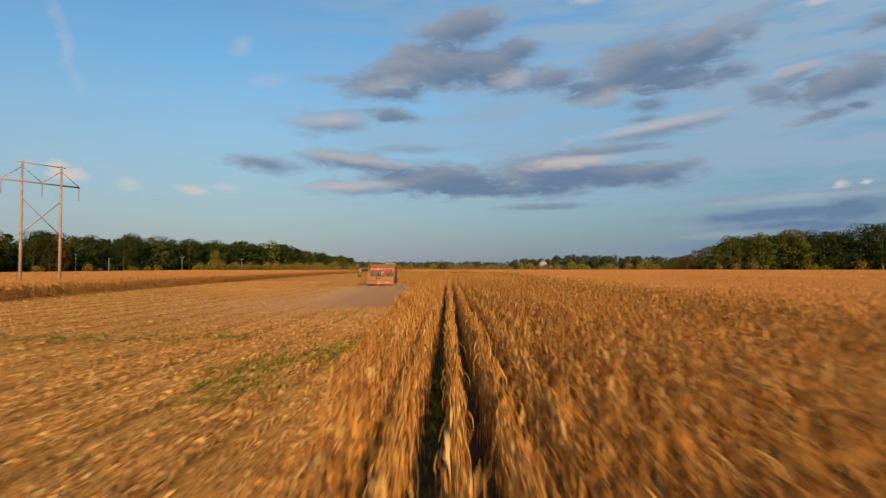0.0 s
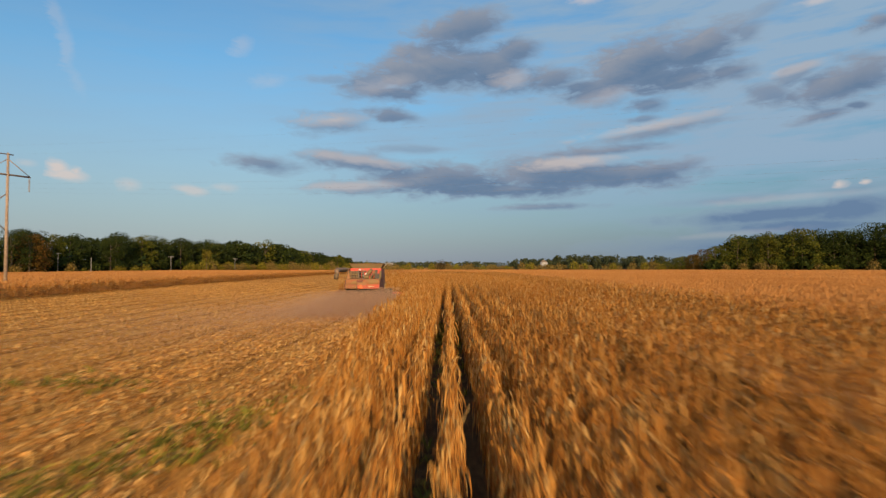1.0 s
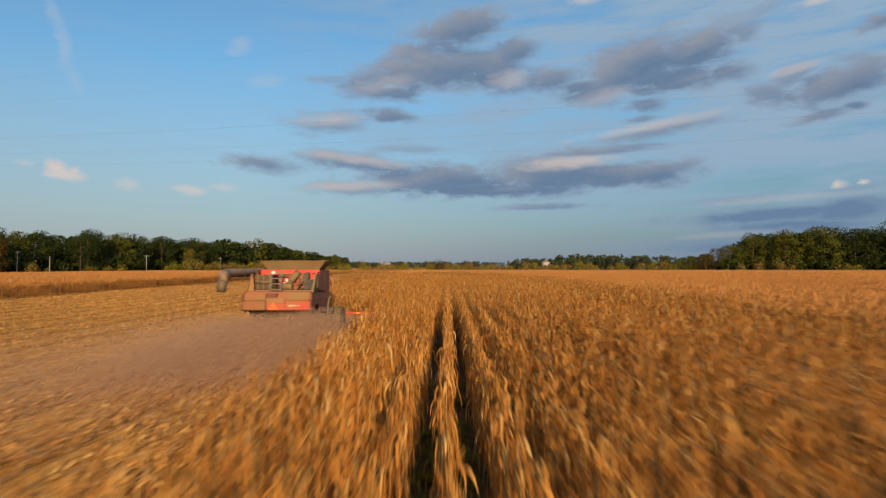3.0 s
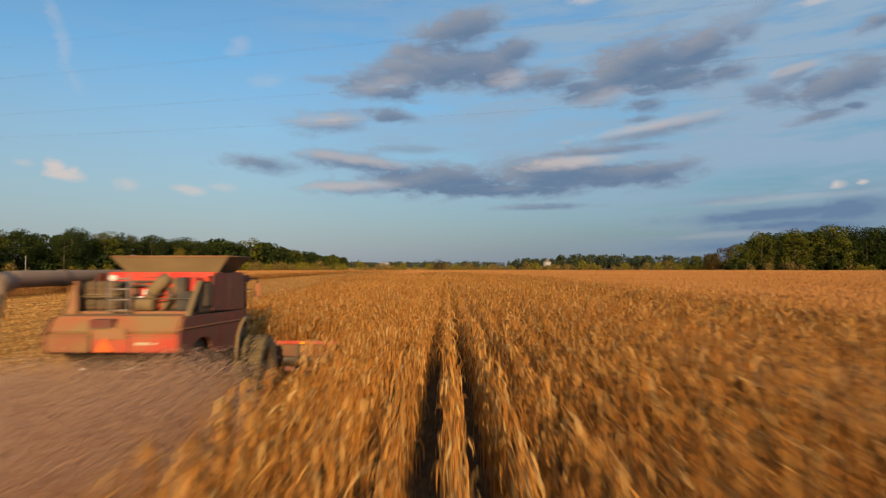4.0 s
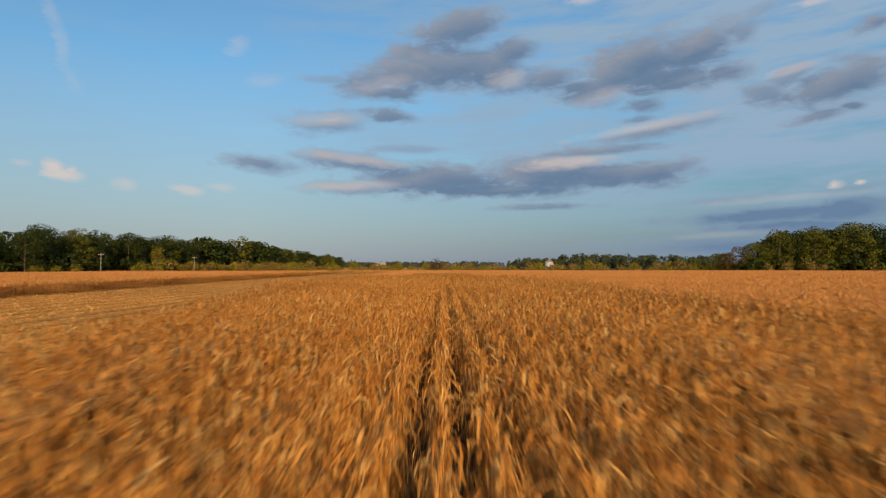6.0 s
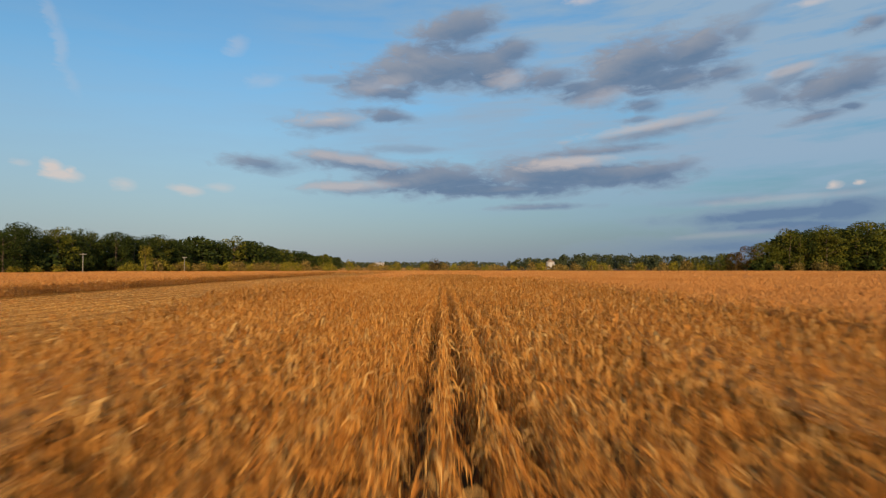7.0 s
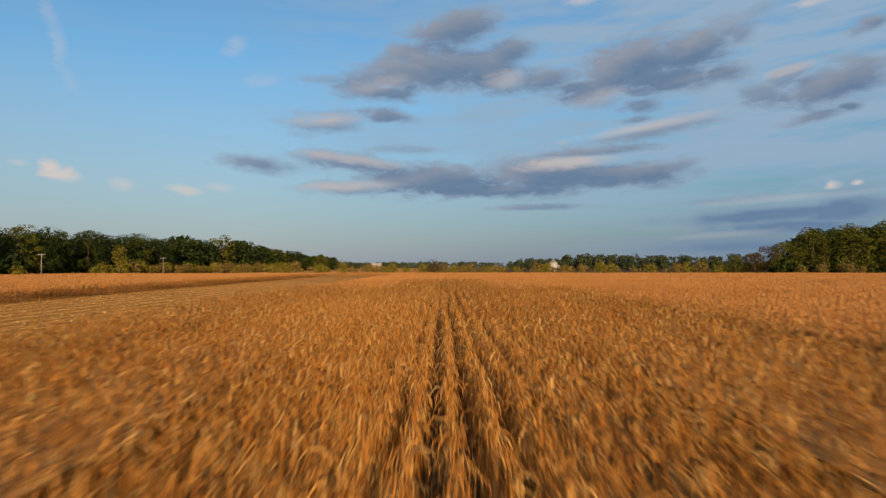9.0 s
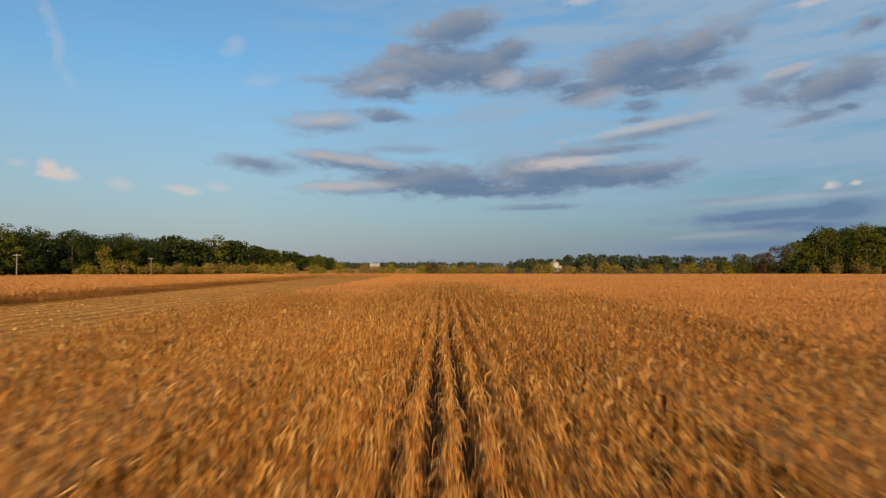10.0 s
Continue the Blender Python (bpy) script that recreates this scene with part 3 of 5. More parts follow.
        # inner seams stay up, outer sides go down to the soil
        gz[edge & ~((x0 == 17.9) & (gx == xs[0]) | (y1 == 206))] = 0.05
        inner = (gx > xs[1]) & (gx < xs[-2])
        gx = gx + np.where(inner, rng.normal(0, 0.2, gx.shape), 0)
        if x1 < PATCH_X:
            gx = gx + (patch_x(gy) - PATCH_X) * np.clip((gx + 100) / (x1 + 100), 0, 1)
        v = np.stack([gx, gy, gz], -1).reshape(-1, 3)
        nx = len(xs)
        i, j = np.meshgrid(np.arange(nx - 1), np.arange(len(ys) - 1))
        a = (j * nx + i).ravel()
        f = np.concatenate([np.stack([a, a + 1, a + nx + 1], -1), np.stack([a, a + nx + 1, a + nx], -1)])
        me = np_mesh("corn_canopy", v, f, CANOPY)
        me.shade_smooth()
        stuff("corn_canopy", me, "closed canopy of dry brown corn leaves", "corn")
    # the cut face of the far block, plant by plant
    y = np.arange(20, END - 9, 0.075)
    x = patch_x(y) + np.round(rng.uniform(-6.5, 0.4, len(y))) * ROW + rng.normal(0, 0.06, len(y))
    y = np.concatenate([y, rng.uniform(END - 26.5, END + 3, 900)])
    x = np.concatenate([x, rng.uniform(PATCH_X - 2, LEFT_FAR + 1, 900)])
    edge_kinds = [corn_template(rng, 5, 2, PATCH_TALL * rng.uniform(0.92, 1.02), 3, 0.42, 1, 0.8) for _ in range(8)]
    stuff("corn_edge", scatter("corn_edge", edge_kinds, np.stack([x, y, np.zeros(len(y))], -1), CORN, rng), "standing edge of a block of dry corn", "corn")


def build_stubble():
    rng = np.random.default_rng(9)
    litter = []
    for _ in range(14):
        n = 3
        a, bend = 0.0, rng.normal(0, 0.6)
        length, pts, sides = rng.uniform(0.12, 0.36), [], []
        pos = np.array([0, 0, 0.02])
        lift = rng.uniform(-0.1, 0.5)
        for i in range(n):
            pts.append(pos.copy())
            sides.append(np.array([-math.sin(a), math.cos(a), rng.normal(0, 0.5)]))
            pos = pos + np.array([math.cos(a), math.sin(a), lift]) * length / (n - 1)
            a, lift = a + bend, lift - rng.uniform(0.2, 0.7)
        litter.append(ribbon(pts, sides, [0.024, 0.072, 0.014]))
    stub = [prism((0, 0, -0.05), (rng.normal(0, 0.05), rng.normal(0, 0.08), rng.uniform(0.14, 0.3)), 0.017, 0.014, 3) for _ in range(8)]

    def cut(n, x0, x1, y0, y1):
        x, y = rng.uniform(x0, x1, n), rng.uniform(y0, y1, n)
        band = np.clip(0.5 + 0.42 * np.sin(x * 2 * np.pi / 3.05 + 2.6 + 0.5 * np.sin(x * 0.37)) + 0.3 * np.sin(x * 2 * np.pi / 1.524 + 1.0), 0, 1) ** 2.0
        keep = ~standing(x, y) & (rng.random(n) < 0.10 + 0.90 * band)
        return np.stack([x, y, rng.uniform(0, 0.05, n)], -1)[keep]

    p = np.concatenate([cut(70000, -14, -2.6, 4, 74), cut(46000, -40, -12, 14, 110), cut(26000, -60, -11.5, 50, 240)])
    q = np.concatenate([cut(64000, -58, -11.5, 100, 300), cut(10000, -58, -11.5, 300, END - 27)])
    stuff("corn_residue", scatter("corn_residue", litter, q, STRAW, rng, (0.9, 1.5), 0.1), "far straw litter on the harvested strip", "straw")
    stuff("corn_residue", scatter("corn_residue", litter, p, STRAW, rng, (0.5, 1.1), 0.1), "pale chopped corn leaves littering the harvested ground", "straw")
    out = []
    for i in range(int(-60 / ROW), int(-2.4 / ROW)):
        y = np.arange(6, 120 if i > -40 else 160, 0.22 if i > -24 else 0.5)
        y = y + rng.uniform(-0.08, 0.08, len(y))
        x = i * ROW + rng.normal(0, 0.03, len(y))
        keep = ~standing(x, y) & (rng.random(len(y)) > 0.2)
        out.append(np.stack([x, y, np.zeros(len(y))], -1)[keep])
    stuff("corn_stubble", scatter("corn_stubble", stub, np.concatenate(out), STRAW, rng, (0.8, 1.2), 0.15), "short cut corn stalks standing in rows", "stubble")


def build_weeds():
    rng = np.random.default_rng(13)
    blades = []
    for _ in range(8):
        blades.append(merge([leaf_piece(rng, 0.0, rng.uniform(0.18, 0.4), rng.uniform(1.0, 2.2), k * 1.26 + rng.uniform(0, 1), 2, 0.05) for k in range(5)]))
    spots = [(-6.4, 26, 0.6, 2.2, 85), (-5.2, 28, 0.5, 2.0, 60), (-13.5, 33, 1.8, 0.8, 80), (-22, 32, 3.2, 1.0, 130), (-6.8, 18.5, 0.7, 1.6, 55), (-0.40, 18, 0.12, 3.5, 110),
             (-0.40, 46, 0.14, 6, 150), (0.38, 46, 0.14, 6, 120), (-1.15, 47, 0.14, 5, 90), (2.67, 129.5, 0.13, 1.8, 130), (1.9, 130.5, 0.12, 1.2, 60), (-7.5, 21, 0.8, 2, 90), (-2.7, 44, 0.4, 4, 90)]
    out = []
    for x, y, sx, sy, n in spots:
        out.append(np.stack([rng.normal(x, sx, n), rng.normal(y, sy, n), np.zeros(n)], -1))
    stuff("weeds", scatter("weeds", blades, np.concatenate(out), WEED, rng, (0.6, 1.5), 0.1), "low green weeds between the corn rows", "weeds")


build_ground()
build_corn()
build_stubble()
build_weeds()


# ---- trees ----
def tree_pieces(rng, tall, spread, base, clumps, leaf):
    """Trunk with limbs, and a crown of leaf clumps with gaps. Returns two (verts, tris)."""
    wood = [prism((0, 0, -0.3), (rng.normal(0, 0.15), rng.normal(0, 0.15), tall * 0.45), tall * 0.017, tall * 0.011, 7),
            prism((0, 0, tall * 0.45), (rng.normal(0, 0.5), rng.normal(0, 0.5), tall * 0.85), tall * 0.011, tall * 0.003, 5)]
    # lobes of foliage set round an egg, each at the end of a limb
    lobes, half = 30, tall * (0.97 - base) / 2
    mid = tall * base + half
    turn, rise = np.arange(lobes) * 2.39996 + rng.normal(0, 0.3, lobes), np.linspace(-0.92, 0.98, lobes) + rng.normal(0, 0.05, lobes)
    flare = np.sqrt(np.clip(1 - np.clip(rise, -1, 1) ** 2 * np.where(rise > 0, 0.92, 0.55), 0.02, 1)) * rng.uniform(0.62, 1.0, lobes)
    tips = np.stack([np.cos(turn) * flare * spread, np.sin(turn) * flare * spread, mid + rise * half * 0.86], -1)
    for tip in tips[::3]:
        wood.append(prism((0, 0, max(tall * 0.12, tip[2] - tall * 0.14)), tip, tall * 0.005, tall * 0.0015, 4))
    size = tall * 0.108 * rng.uniform(0.65, 1.25, lobes)
    pick = rng.integers(0, lobes, clumps)
    off = rng.normal(0, 1, (clumps, 3)) + np.array([0, 0, 0.35])
    off /= np.linalg.norm(off, axis=1)[:, None]
    reach = size[pick] * np.where(rng.random(clumps) < 0.8, rng.uniform(0.8, 1.08, clumps), rng.uniform(0.3, 1.25, clumps))
    pos = tips[pick] + off * reach[:, None] * np.array([1.12, 1.12, 0.82])
    nrm = off + rng.normal(0, 0.38, (clumps, 3)) + np.array([0, 0, 0.25])
    nrm /= np.linalg.norm(nrm, axis=1)[:, None]
    a = np.cross(nrm, rng.normal(0, 1, (clumps, 3)))
    a /= np.linalg.norm(a, axis=1)[:, None]
    b = np.cross(nrm, a)
    s = leaf * rng.uniform(0.5, 1.3, clumps)[:, None]
    v = np.stack([pos - a * s, pos + b * s * 0.7 - nrm * s * 0.2, pos + a * s, pos - b * s * 0.8 - nrm * s * 0.15], 1).reshape(-1, 3)
    k = np.arange(clumps)[:, None] * 4
    return merge(wood), (v, np.concatenate([k + [0, 1, 2], k + [0, 2, 3]]))


def tree_kinds():
    rng = np.random.default_rng(21)
    kinds = []
    for i in range(18):
        tall = rng.uniform(21.5, 27)
        wood, crown = tree_pieces(rng, tall, rng.uniform(5.8, 7.8), rng.uniform(0.02, 0.08), 4200 if i < 9 else 900, 0.34 if i < 9 else 0.8)
        kinds.append((wood, crown, LEAF[(0, 1, 0, 0, 1, 0, 1, 0, 2)[i % 9]], tall))
    return kinds


def build_woods():
    rng = np.random.default_rng(22)
    kinds = tree_kinds()
    firsts = []
    words = ["full dark green oak at the forest edge", "broad olive-green tree at the forest edge", "tree with orange-brown autumn leaves"]
    for wood, crown, leaf, tall in kinds:
        t = tagged(new("tree"), words[LEAF.index(leaf)], "tree", "trees along the field")
        for nm, (v, f), m in (("trunk", wood, BARK), ("crown", crown, leaf)):
            o = new(nm, np_mesh(nm, v, f, m))
            o.parent = t
        firsts.append(t)
    spots = []
    y = 150.0
    while y < 1160:
        spots.append((-205 + rng.normal(0, 5) + 0.016 * (y - 150), y, rng.uniform(0.9, 1.1) * np.interp(y, [290, 340, 450, 600, 720, 850, 960, 1160], [0.82, 0.96, 1.04, 1.18, 1.12, 1.02, 0.93, 0.86]), False))
        y += rng.uniform(6.5, 10) * (1 + (y - 150) / 900)
    for x, y, k in ((178, 520, 0.42), (186, 515, 0.40), (194, 508, 0.52), (202, 500, 0.62), (206, 514, 0.55)):
        spots.append((x, y, k, True))
    x = 210.0
    while x < 430:
        spots.append((x, 492 + rng.normal(0, 5) - max(0, x - 280) * 0.35, rng.uniform(0.97, 1.04) * (1.20 + (x - 225) * 0.0032) if x > 224 else 0.85, True))
        x += rng.uniform(6, 9)
    used = set()
    for x, y, s, right in spots:
        k = int(rng.choice(9, p=[0.13, 0.13, 0.13, 0.13, 0.13, 0.13, 0.13, 0.08, 0.01] if not right else [0.09, 0.18, 0.08, 0.08, 0.19, 0.08, 0.16, 0.05, 0.09])) + (9 if y > 560 and not right else 0)
        # only dark-leaved oaks at this end, their colour standing in for its shaded front
        if right and x > 288 and k in (1, 4, 6, 8):
            k -= 1
        if right and x < 212:
            k = {178: 1, 186: 4, 194: 1, 202: 8, 206: 4}[int(x)] if int(x) in (178, 186, 194, 202, 206) else 8
        s *= 24.3 / kinds[k][3]
        m = pose(x, y, 0, 0, 0, rng.uniform(0, 360)) @ Matrix.Diagonal((s * 1.22, s * 1.22, s * rng.uniform(0.95, 1.05), 1))
        if k not in used:
            used.add(k)
            firsts[k].matrix_basis = m
        else:
            c = copy_thing(firsts[k], Matrix.Identity(4))
            c.matrix_basis = m
    for k, t in enumerate(firsts):
        if k not in used:
            t.matrix_basis = pose(-216, 170 + (9 if k < 9 else 45) * k, 0)
    wood, crown = tree_pieces(rng, 17.0, 2.5, 0.34, 700, 0.34)
    young = tagged(new("tree"), "slender light-green young tree with a bare trunk", "tree", "trees along the field")
    young.location = (-169, 427, 0)
    for nm, (v, f), m in (("trunk", wood, BARK), ("crown", crown, SHRUB)):
        new(nm, np_mesh(nm, v, f, m)).parent = young
    # deeper rows of the woods
    rng = np.random.default_rng(23)
    thin = [tree_pieces(rng, rng.uniform(22, 27), rng.uniform(5, 6.5), 0.05, 200, 1.4)[1] for _ in range(6)]
    coarse = [tree_pieces(rng, rng.uniform(22, 27), rng.uniform(8, 11), 0.02, 110, 2.4)[1] for _ in range(6)]
    pl = []
    for row in range(3):
        n = 105
        pl.append(np.stack([-220 - 13 * row + 0.016 * np.linspace(-10, 1010, n) + rng.normal(0, 4, n), np.linspace(140, 1160, n) + rng.normal(0, 4, n), np.zeros(n)], -1))
    for row in range(4):
        n = 28
        xx = np.linspace(232 + 9 * row, 430, n) + rng.normal(0, 3, n)
        pl.append(np.stack([xx, 505 + 12 * row - np.maximum(0, xx - 280) * 0.35, np.zeros(n)], -1))
    pl = np.concatenate(pl)
    for keep, sc in (((pl[:, 0] < 0) & (pl[:, 1] < 360), (0.62, 0.80)), ((pl[:, 0] < 0) & (pl[:, 1] >= 360), (0.76, 0.96)), (pl[:, 0] > 0, (1.0, 1.2))):
        stuff("woods", scatter("woods", thin, pl[keep], LEAF[0], rng, sc, 0.02), "deep dark green woods behind the front trees", "woods")
    # far belt across the end of the fields
    n = 170
    xx = np.sort(rng.uniform(90, 330, n))
    yy = 900 + rng.normal(0, 40, n) - np.maximum(0, xx - 220) * 0.8
    pl = np.stack([xx, yy, np.zeros(n)], -1)
    for lo, hi, sc in ((95, 160, (0.5, 0.68)), (160, 235, (0.68, 0.86)), (235, 400, (0.62, 0.8))):
        q = pl[(xx >= lo) & (xx < hi)]
        stuff("far_woods", scatter("far_woods", thin, q, LEAF_HAZED, rng, sc, 0.02), "distant belt of trees on the horizon", "woods")
    far = np.stack([rng.uniform(-800, 900, 520), rng.uniform(1700, 2000, 520), np.zeros(520)], -1)
    stuff("far_woods", scatter("far_woods", coarse, far, LEAF_HAZED, rng, (0.62, 0.9), 0.02), "low line of woods at the horizon", "woods")


def shrub_pieces(rng, tall, wide, n, leaf):
    pos = rng.normal(0, 1, (n, 3))
    pos /= np.linalg.norm(pos, axis=1)[:, None]
    pos *= rng.uniform(0.5, 1.0, n)[:, None] * (1 + 0.25 * np.sin(pos[:, 0:1] * 5 + pos[:, 2:3] * 4))
    nrm = pos + rng.normal(0, 0.5, (n, 3))
    nrm /= np.linalg.norm(nrm, axis=1)[:, None]
    pos = pos * np.array([wide, wide, tall * 0.5]) + np.array([0, 0, tall * 0.5])
    a = np.cross(nrm, rng.normal(0, 1, (n, 3)))
    a /= np.linalg.norm(a, axis=1)[:, None]
    b = np.cross(nrm, a)
    s = leaf * rng.uniform(0.5, 1.3, n)[:, None]
    v = np.stack([pos - a * s, pos + b * s * 0.7, pos + a * s, pos - b * s * 0.8], 1).reshape(-1, 3)
    k = np.arange(n)[:, None] * 4
    stems = [prism((0, 0, -0.1), (rng.normal(0, wide * 0.4), rng.normal(0, wide * 0.4), tall * 0.8), 0.07, 0.02, 4) for _ in range(5)]
    return merge(stems), (v, np.concatenate([k + [0, 1, 2], k + [0, 2, 3]]))


def build_shrubs():
    rng = np.random.default_rng(31)
    kinds = []
    for i in range(5):
        stems, crown = shrub_pieces(rng, 6.0, 3.0, 420, 0.34)
        t = tagged(new("shrub"), "yellow-green shrub before the woods" if i < 4 else "dark brown-green bush at the field edge", "shrub", "shrubs round the field")
        for nm, (v, f), m in (("stems", stems, BARK), ("crown", crown, SHRUB if i < 3 else HEDGE if i == 3 else DARK_BUSH)):
            new(nm, np_mesh(nm, v, f, m)).parent = t
        kinds.append(t)
    spots = [(-4.6, END + 6, 1.3, 4), (-186, 377, 1.1, 1), (-187, 352, 0.8, 2)]
    y = 190.0
    while y < 760:
        if y > 436 or rng.random() < 0.10:
            spots.append((-186 + rng.normal(0, 2.5) + max(0, y - 560) * 0.12, y, rng.uniform(0.95, 1.6) * (0.62 if y < 400 else 1.0), int(rng.choice(4))))
        y += rng.uniform(3, 5.5)
    for k in range(4):
        spots += [(87 + 4.6 * k, 611 + rng.normal(0, 4), rng.uniform(1.0, 1.25), 3), (-64 + 4.6 * k, 611 + rng.normal(0, 4), rng.uniform(0.95, 1.15), 3)]
    for k in range(10):
        spots.append((rng.uniform(212, 360), 476 + rng.normal(0, 3), rng.uniform(0.8, 1.5), 3))
    x = -150.0
    while x < 330:
        spots.append((x, 520 + rng.normal(0, 25) - max(0, x - 150) * 0.3, rng.uniform(0.95, 1.6), int(rng.choice([0, 1, 2, 3, 3, 3]))))
        x += rng.uniform(4, 15)
    used = set()
    for x, y, s, k in spots:
        m = pose(x, y, 0, 0, 0, rng.uniform(0, 360)) @ Matrix.Diagonal((s, s, s * rng.uniform(0.8, 1.2), 1))
        if k in used:
            copy_thing(kinds[k], Matrix.Identity(4)).matrix_basis = m
        else:
            used.add(k)
            kinds[k].matrix_basis = m


build_woods()
build_shrubs()


# ---- building blocks ----
def part(name, bm, mat, parent, label=""):
    me = bpy.data.meshes.new(name)
    bm.normal_update()
    bm.to_mesh(me)
    bm.free()
    me.materials.append(mat)
    ob = new(name, me)
    ob.parent = parent
    return tagged(ob, label)


def soften(bm, r, segments=2):
    if r > 0:
        bmesh.ops.bevel(bm, geom=[e for e in bm.edges if len(e.link_faces) == 2 and e.calc_face_angle(0) > 0.4], offset=r, segments=segments,
                        affect="EDGES", clamp_overlap=True)
    return bm


def box(x0, x1, y0, y1, z0, z1, r=0.02):
    b = bmesh.new()
    bmesh.ops.create_cube(b, size=1, matrix=Matrix.Translation(((x0 + x1) / 2, (y0 + y1) / 2, (z0 + z1) / 2)) @ Matrix.Diagonal((x1 - x0, y1 - y0, z1 - z0, 1)))
    return soften(b, r)


def hull(points, r=0.0):
    b = bmesh.new()
    for p in points:
        b.verts.new(p)
    bmesh.ops.convex_hull(b, input=b.verts)
    bmesh.ops.dissolve_limit(b, angle_limit=0.02, verts=b.verts, edges=b.edges)
    return soften(b, r)


def plate(profile, x0, x1, r=0.015):
    """A profile in (y, z) with thickness from x0 to x1."""
    b = bmesh.new()
    vs = [b.verts.new((x0, y, z)) for y, z in profile]
    f = b.faces.new(vs)
    ext = bmesh.ops.extrude_face_region(b, geom=[f])
    bmesh.ops.translate(b, verts=[v for v in ext["geom"] if isinstance(v, bmesh.types.BMVert)], vec=(x1 - x0, 0, 0))
    bmesh.ops.recalc_face_normals(b, faces=b.faces)
    return soften(b, r)


def tube(points, radius, sides=10):
    b = bmesh.new()
    rings, pts = [], [Vector(p) for p in points]
    up = Vector((0.13, 0.21, 0.97))
    for i, p in enumerate(pts):
        d = (pts[min(i + 1, len(pts) - 1)] - pts[max(i - 1, 0)]).normalized()
        a = d.cross(up if abs(d.dot(up)) < 0.95 else Vector((1, 0, 0))).normalized()
        c = d.cross(a)
        r = radius[i] if isinstance(radius, (list, tuple)) else radius
        rings.append([b.verts.new(p + (a * math.cos(k * 2 * math.pi / sides) + c * math.sin(k * 2 * math.pi / sides)) * r) for k in range(sides)])
    for q, s in zip(rings, rings[1:]):
        for k in range(sides):
            b.faces.new((q[k], q[(k + 1) % sides], s[(k + 1) % sides], s[k]))
    b.faces.new(rings[0][::-1]), b.faces.new(rings[-1])
    bmesh.ops.recalc_face_normals(b, faces=b.faces)
    for f in b.faces:
        f.smooth = len(f.verts) == 4
    return b


def lathe(profile, x, y, z, steps=36):
    """A profile of (across, radius) turned round the x axis through (x, y, z)."""
    b = bmesh.new()
    rings = []
    for k in range(steps):
        a = k * 2 * math.pi / steps
        rings.append([b.verts.new((x + w, y + r * math.cos(a), z + r * math.sin(a))) for w, r in profile])
    for k in range(steps):
        q, s = rings[k], rings[(k + 1) % steps]
        for i in range(len(profile) - 1):
            b.faces.new((q[i], q[i + 1], s[i + 1], s[i]))
    bmesh.ops.recalc_face_normals(b, faces=b.faces)
    for f in b.faces:
        f.smooth = True
    return b


def wheel(parent, x, y, radius, width, lugs, rim_mat):
    h = width / 2
    tyre = part("tyre", lathe([(-h * 0.8, radius * 0.56), (-h, radius * 0.72), (-h, radius * 0.88), (-h * 0.85, radius * 0.94), (0, radius * 0.955),
                               (h * 0.85, radius * 0.94), (h, radius * 0.88), (h, radius * 0.72), (h * 0.8, radius * 0.56)], x, y, radius), RUBBER, parent,
                "black rubber tractor tyre caked with dust")
    b = bmesh.new()
    for k in range(lugs):
        for side in (-1, 1):
            a = (k + (0.5 if side > 0 else 0)) * 2 * math.pi / lugs
            pts = []
            for u, lead in ((0.04, 0.0), (1.0, 0.30)):
                for da in (-0.055, 0.055):
                    for r in (radius * 0.90, radius * 1.0):
                        ang = a + (lead + da) * 1.1
                        pts.append(b.verts.new((x + side * h * u, y + r * math.cos(ang), radius + r * math.sin(ang))))
            q = pts
            for f in ((0, 1, 3, 2), (4, 6, 7, 5), (1, 5, 7, 3), (0, 2, 6, 4), (0, 4, 5, 1), (2, 3, 7, 6)):
                b.faces.new([q[i] for i in f])
    bmesh.ops.recalc_face_normals(b, faces=b.faces)
    part("tread", b, RUBBER, tyre)
    part("rim", lathe([(-h * 0.75, radius * 0.57), (-h * 0.4, radius * 0.5), (-h * 0.1, radius * 0.2), (h * 0.1, radius * 0.2), (h * 0.4, radius * 0.5), (h * 0.75, radius * 0.57)],
                      x, y, radius, 24), rim_mat, parent, "steel wheel rim")
    part("hub", lathe([(-h * 0.3, 0.01), (-h * 0.3, radius * 0.2), (h * 0.3, radius * 0.2), (h * 0.3, 0.01)], x, y, radius, 16), BLACK, parent)


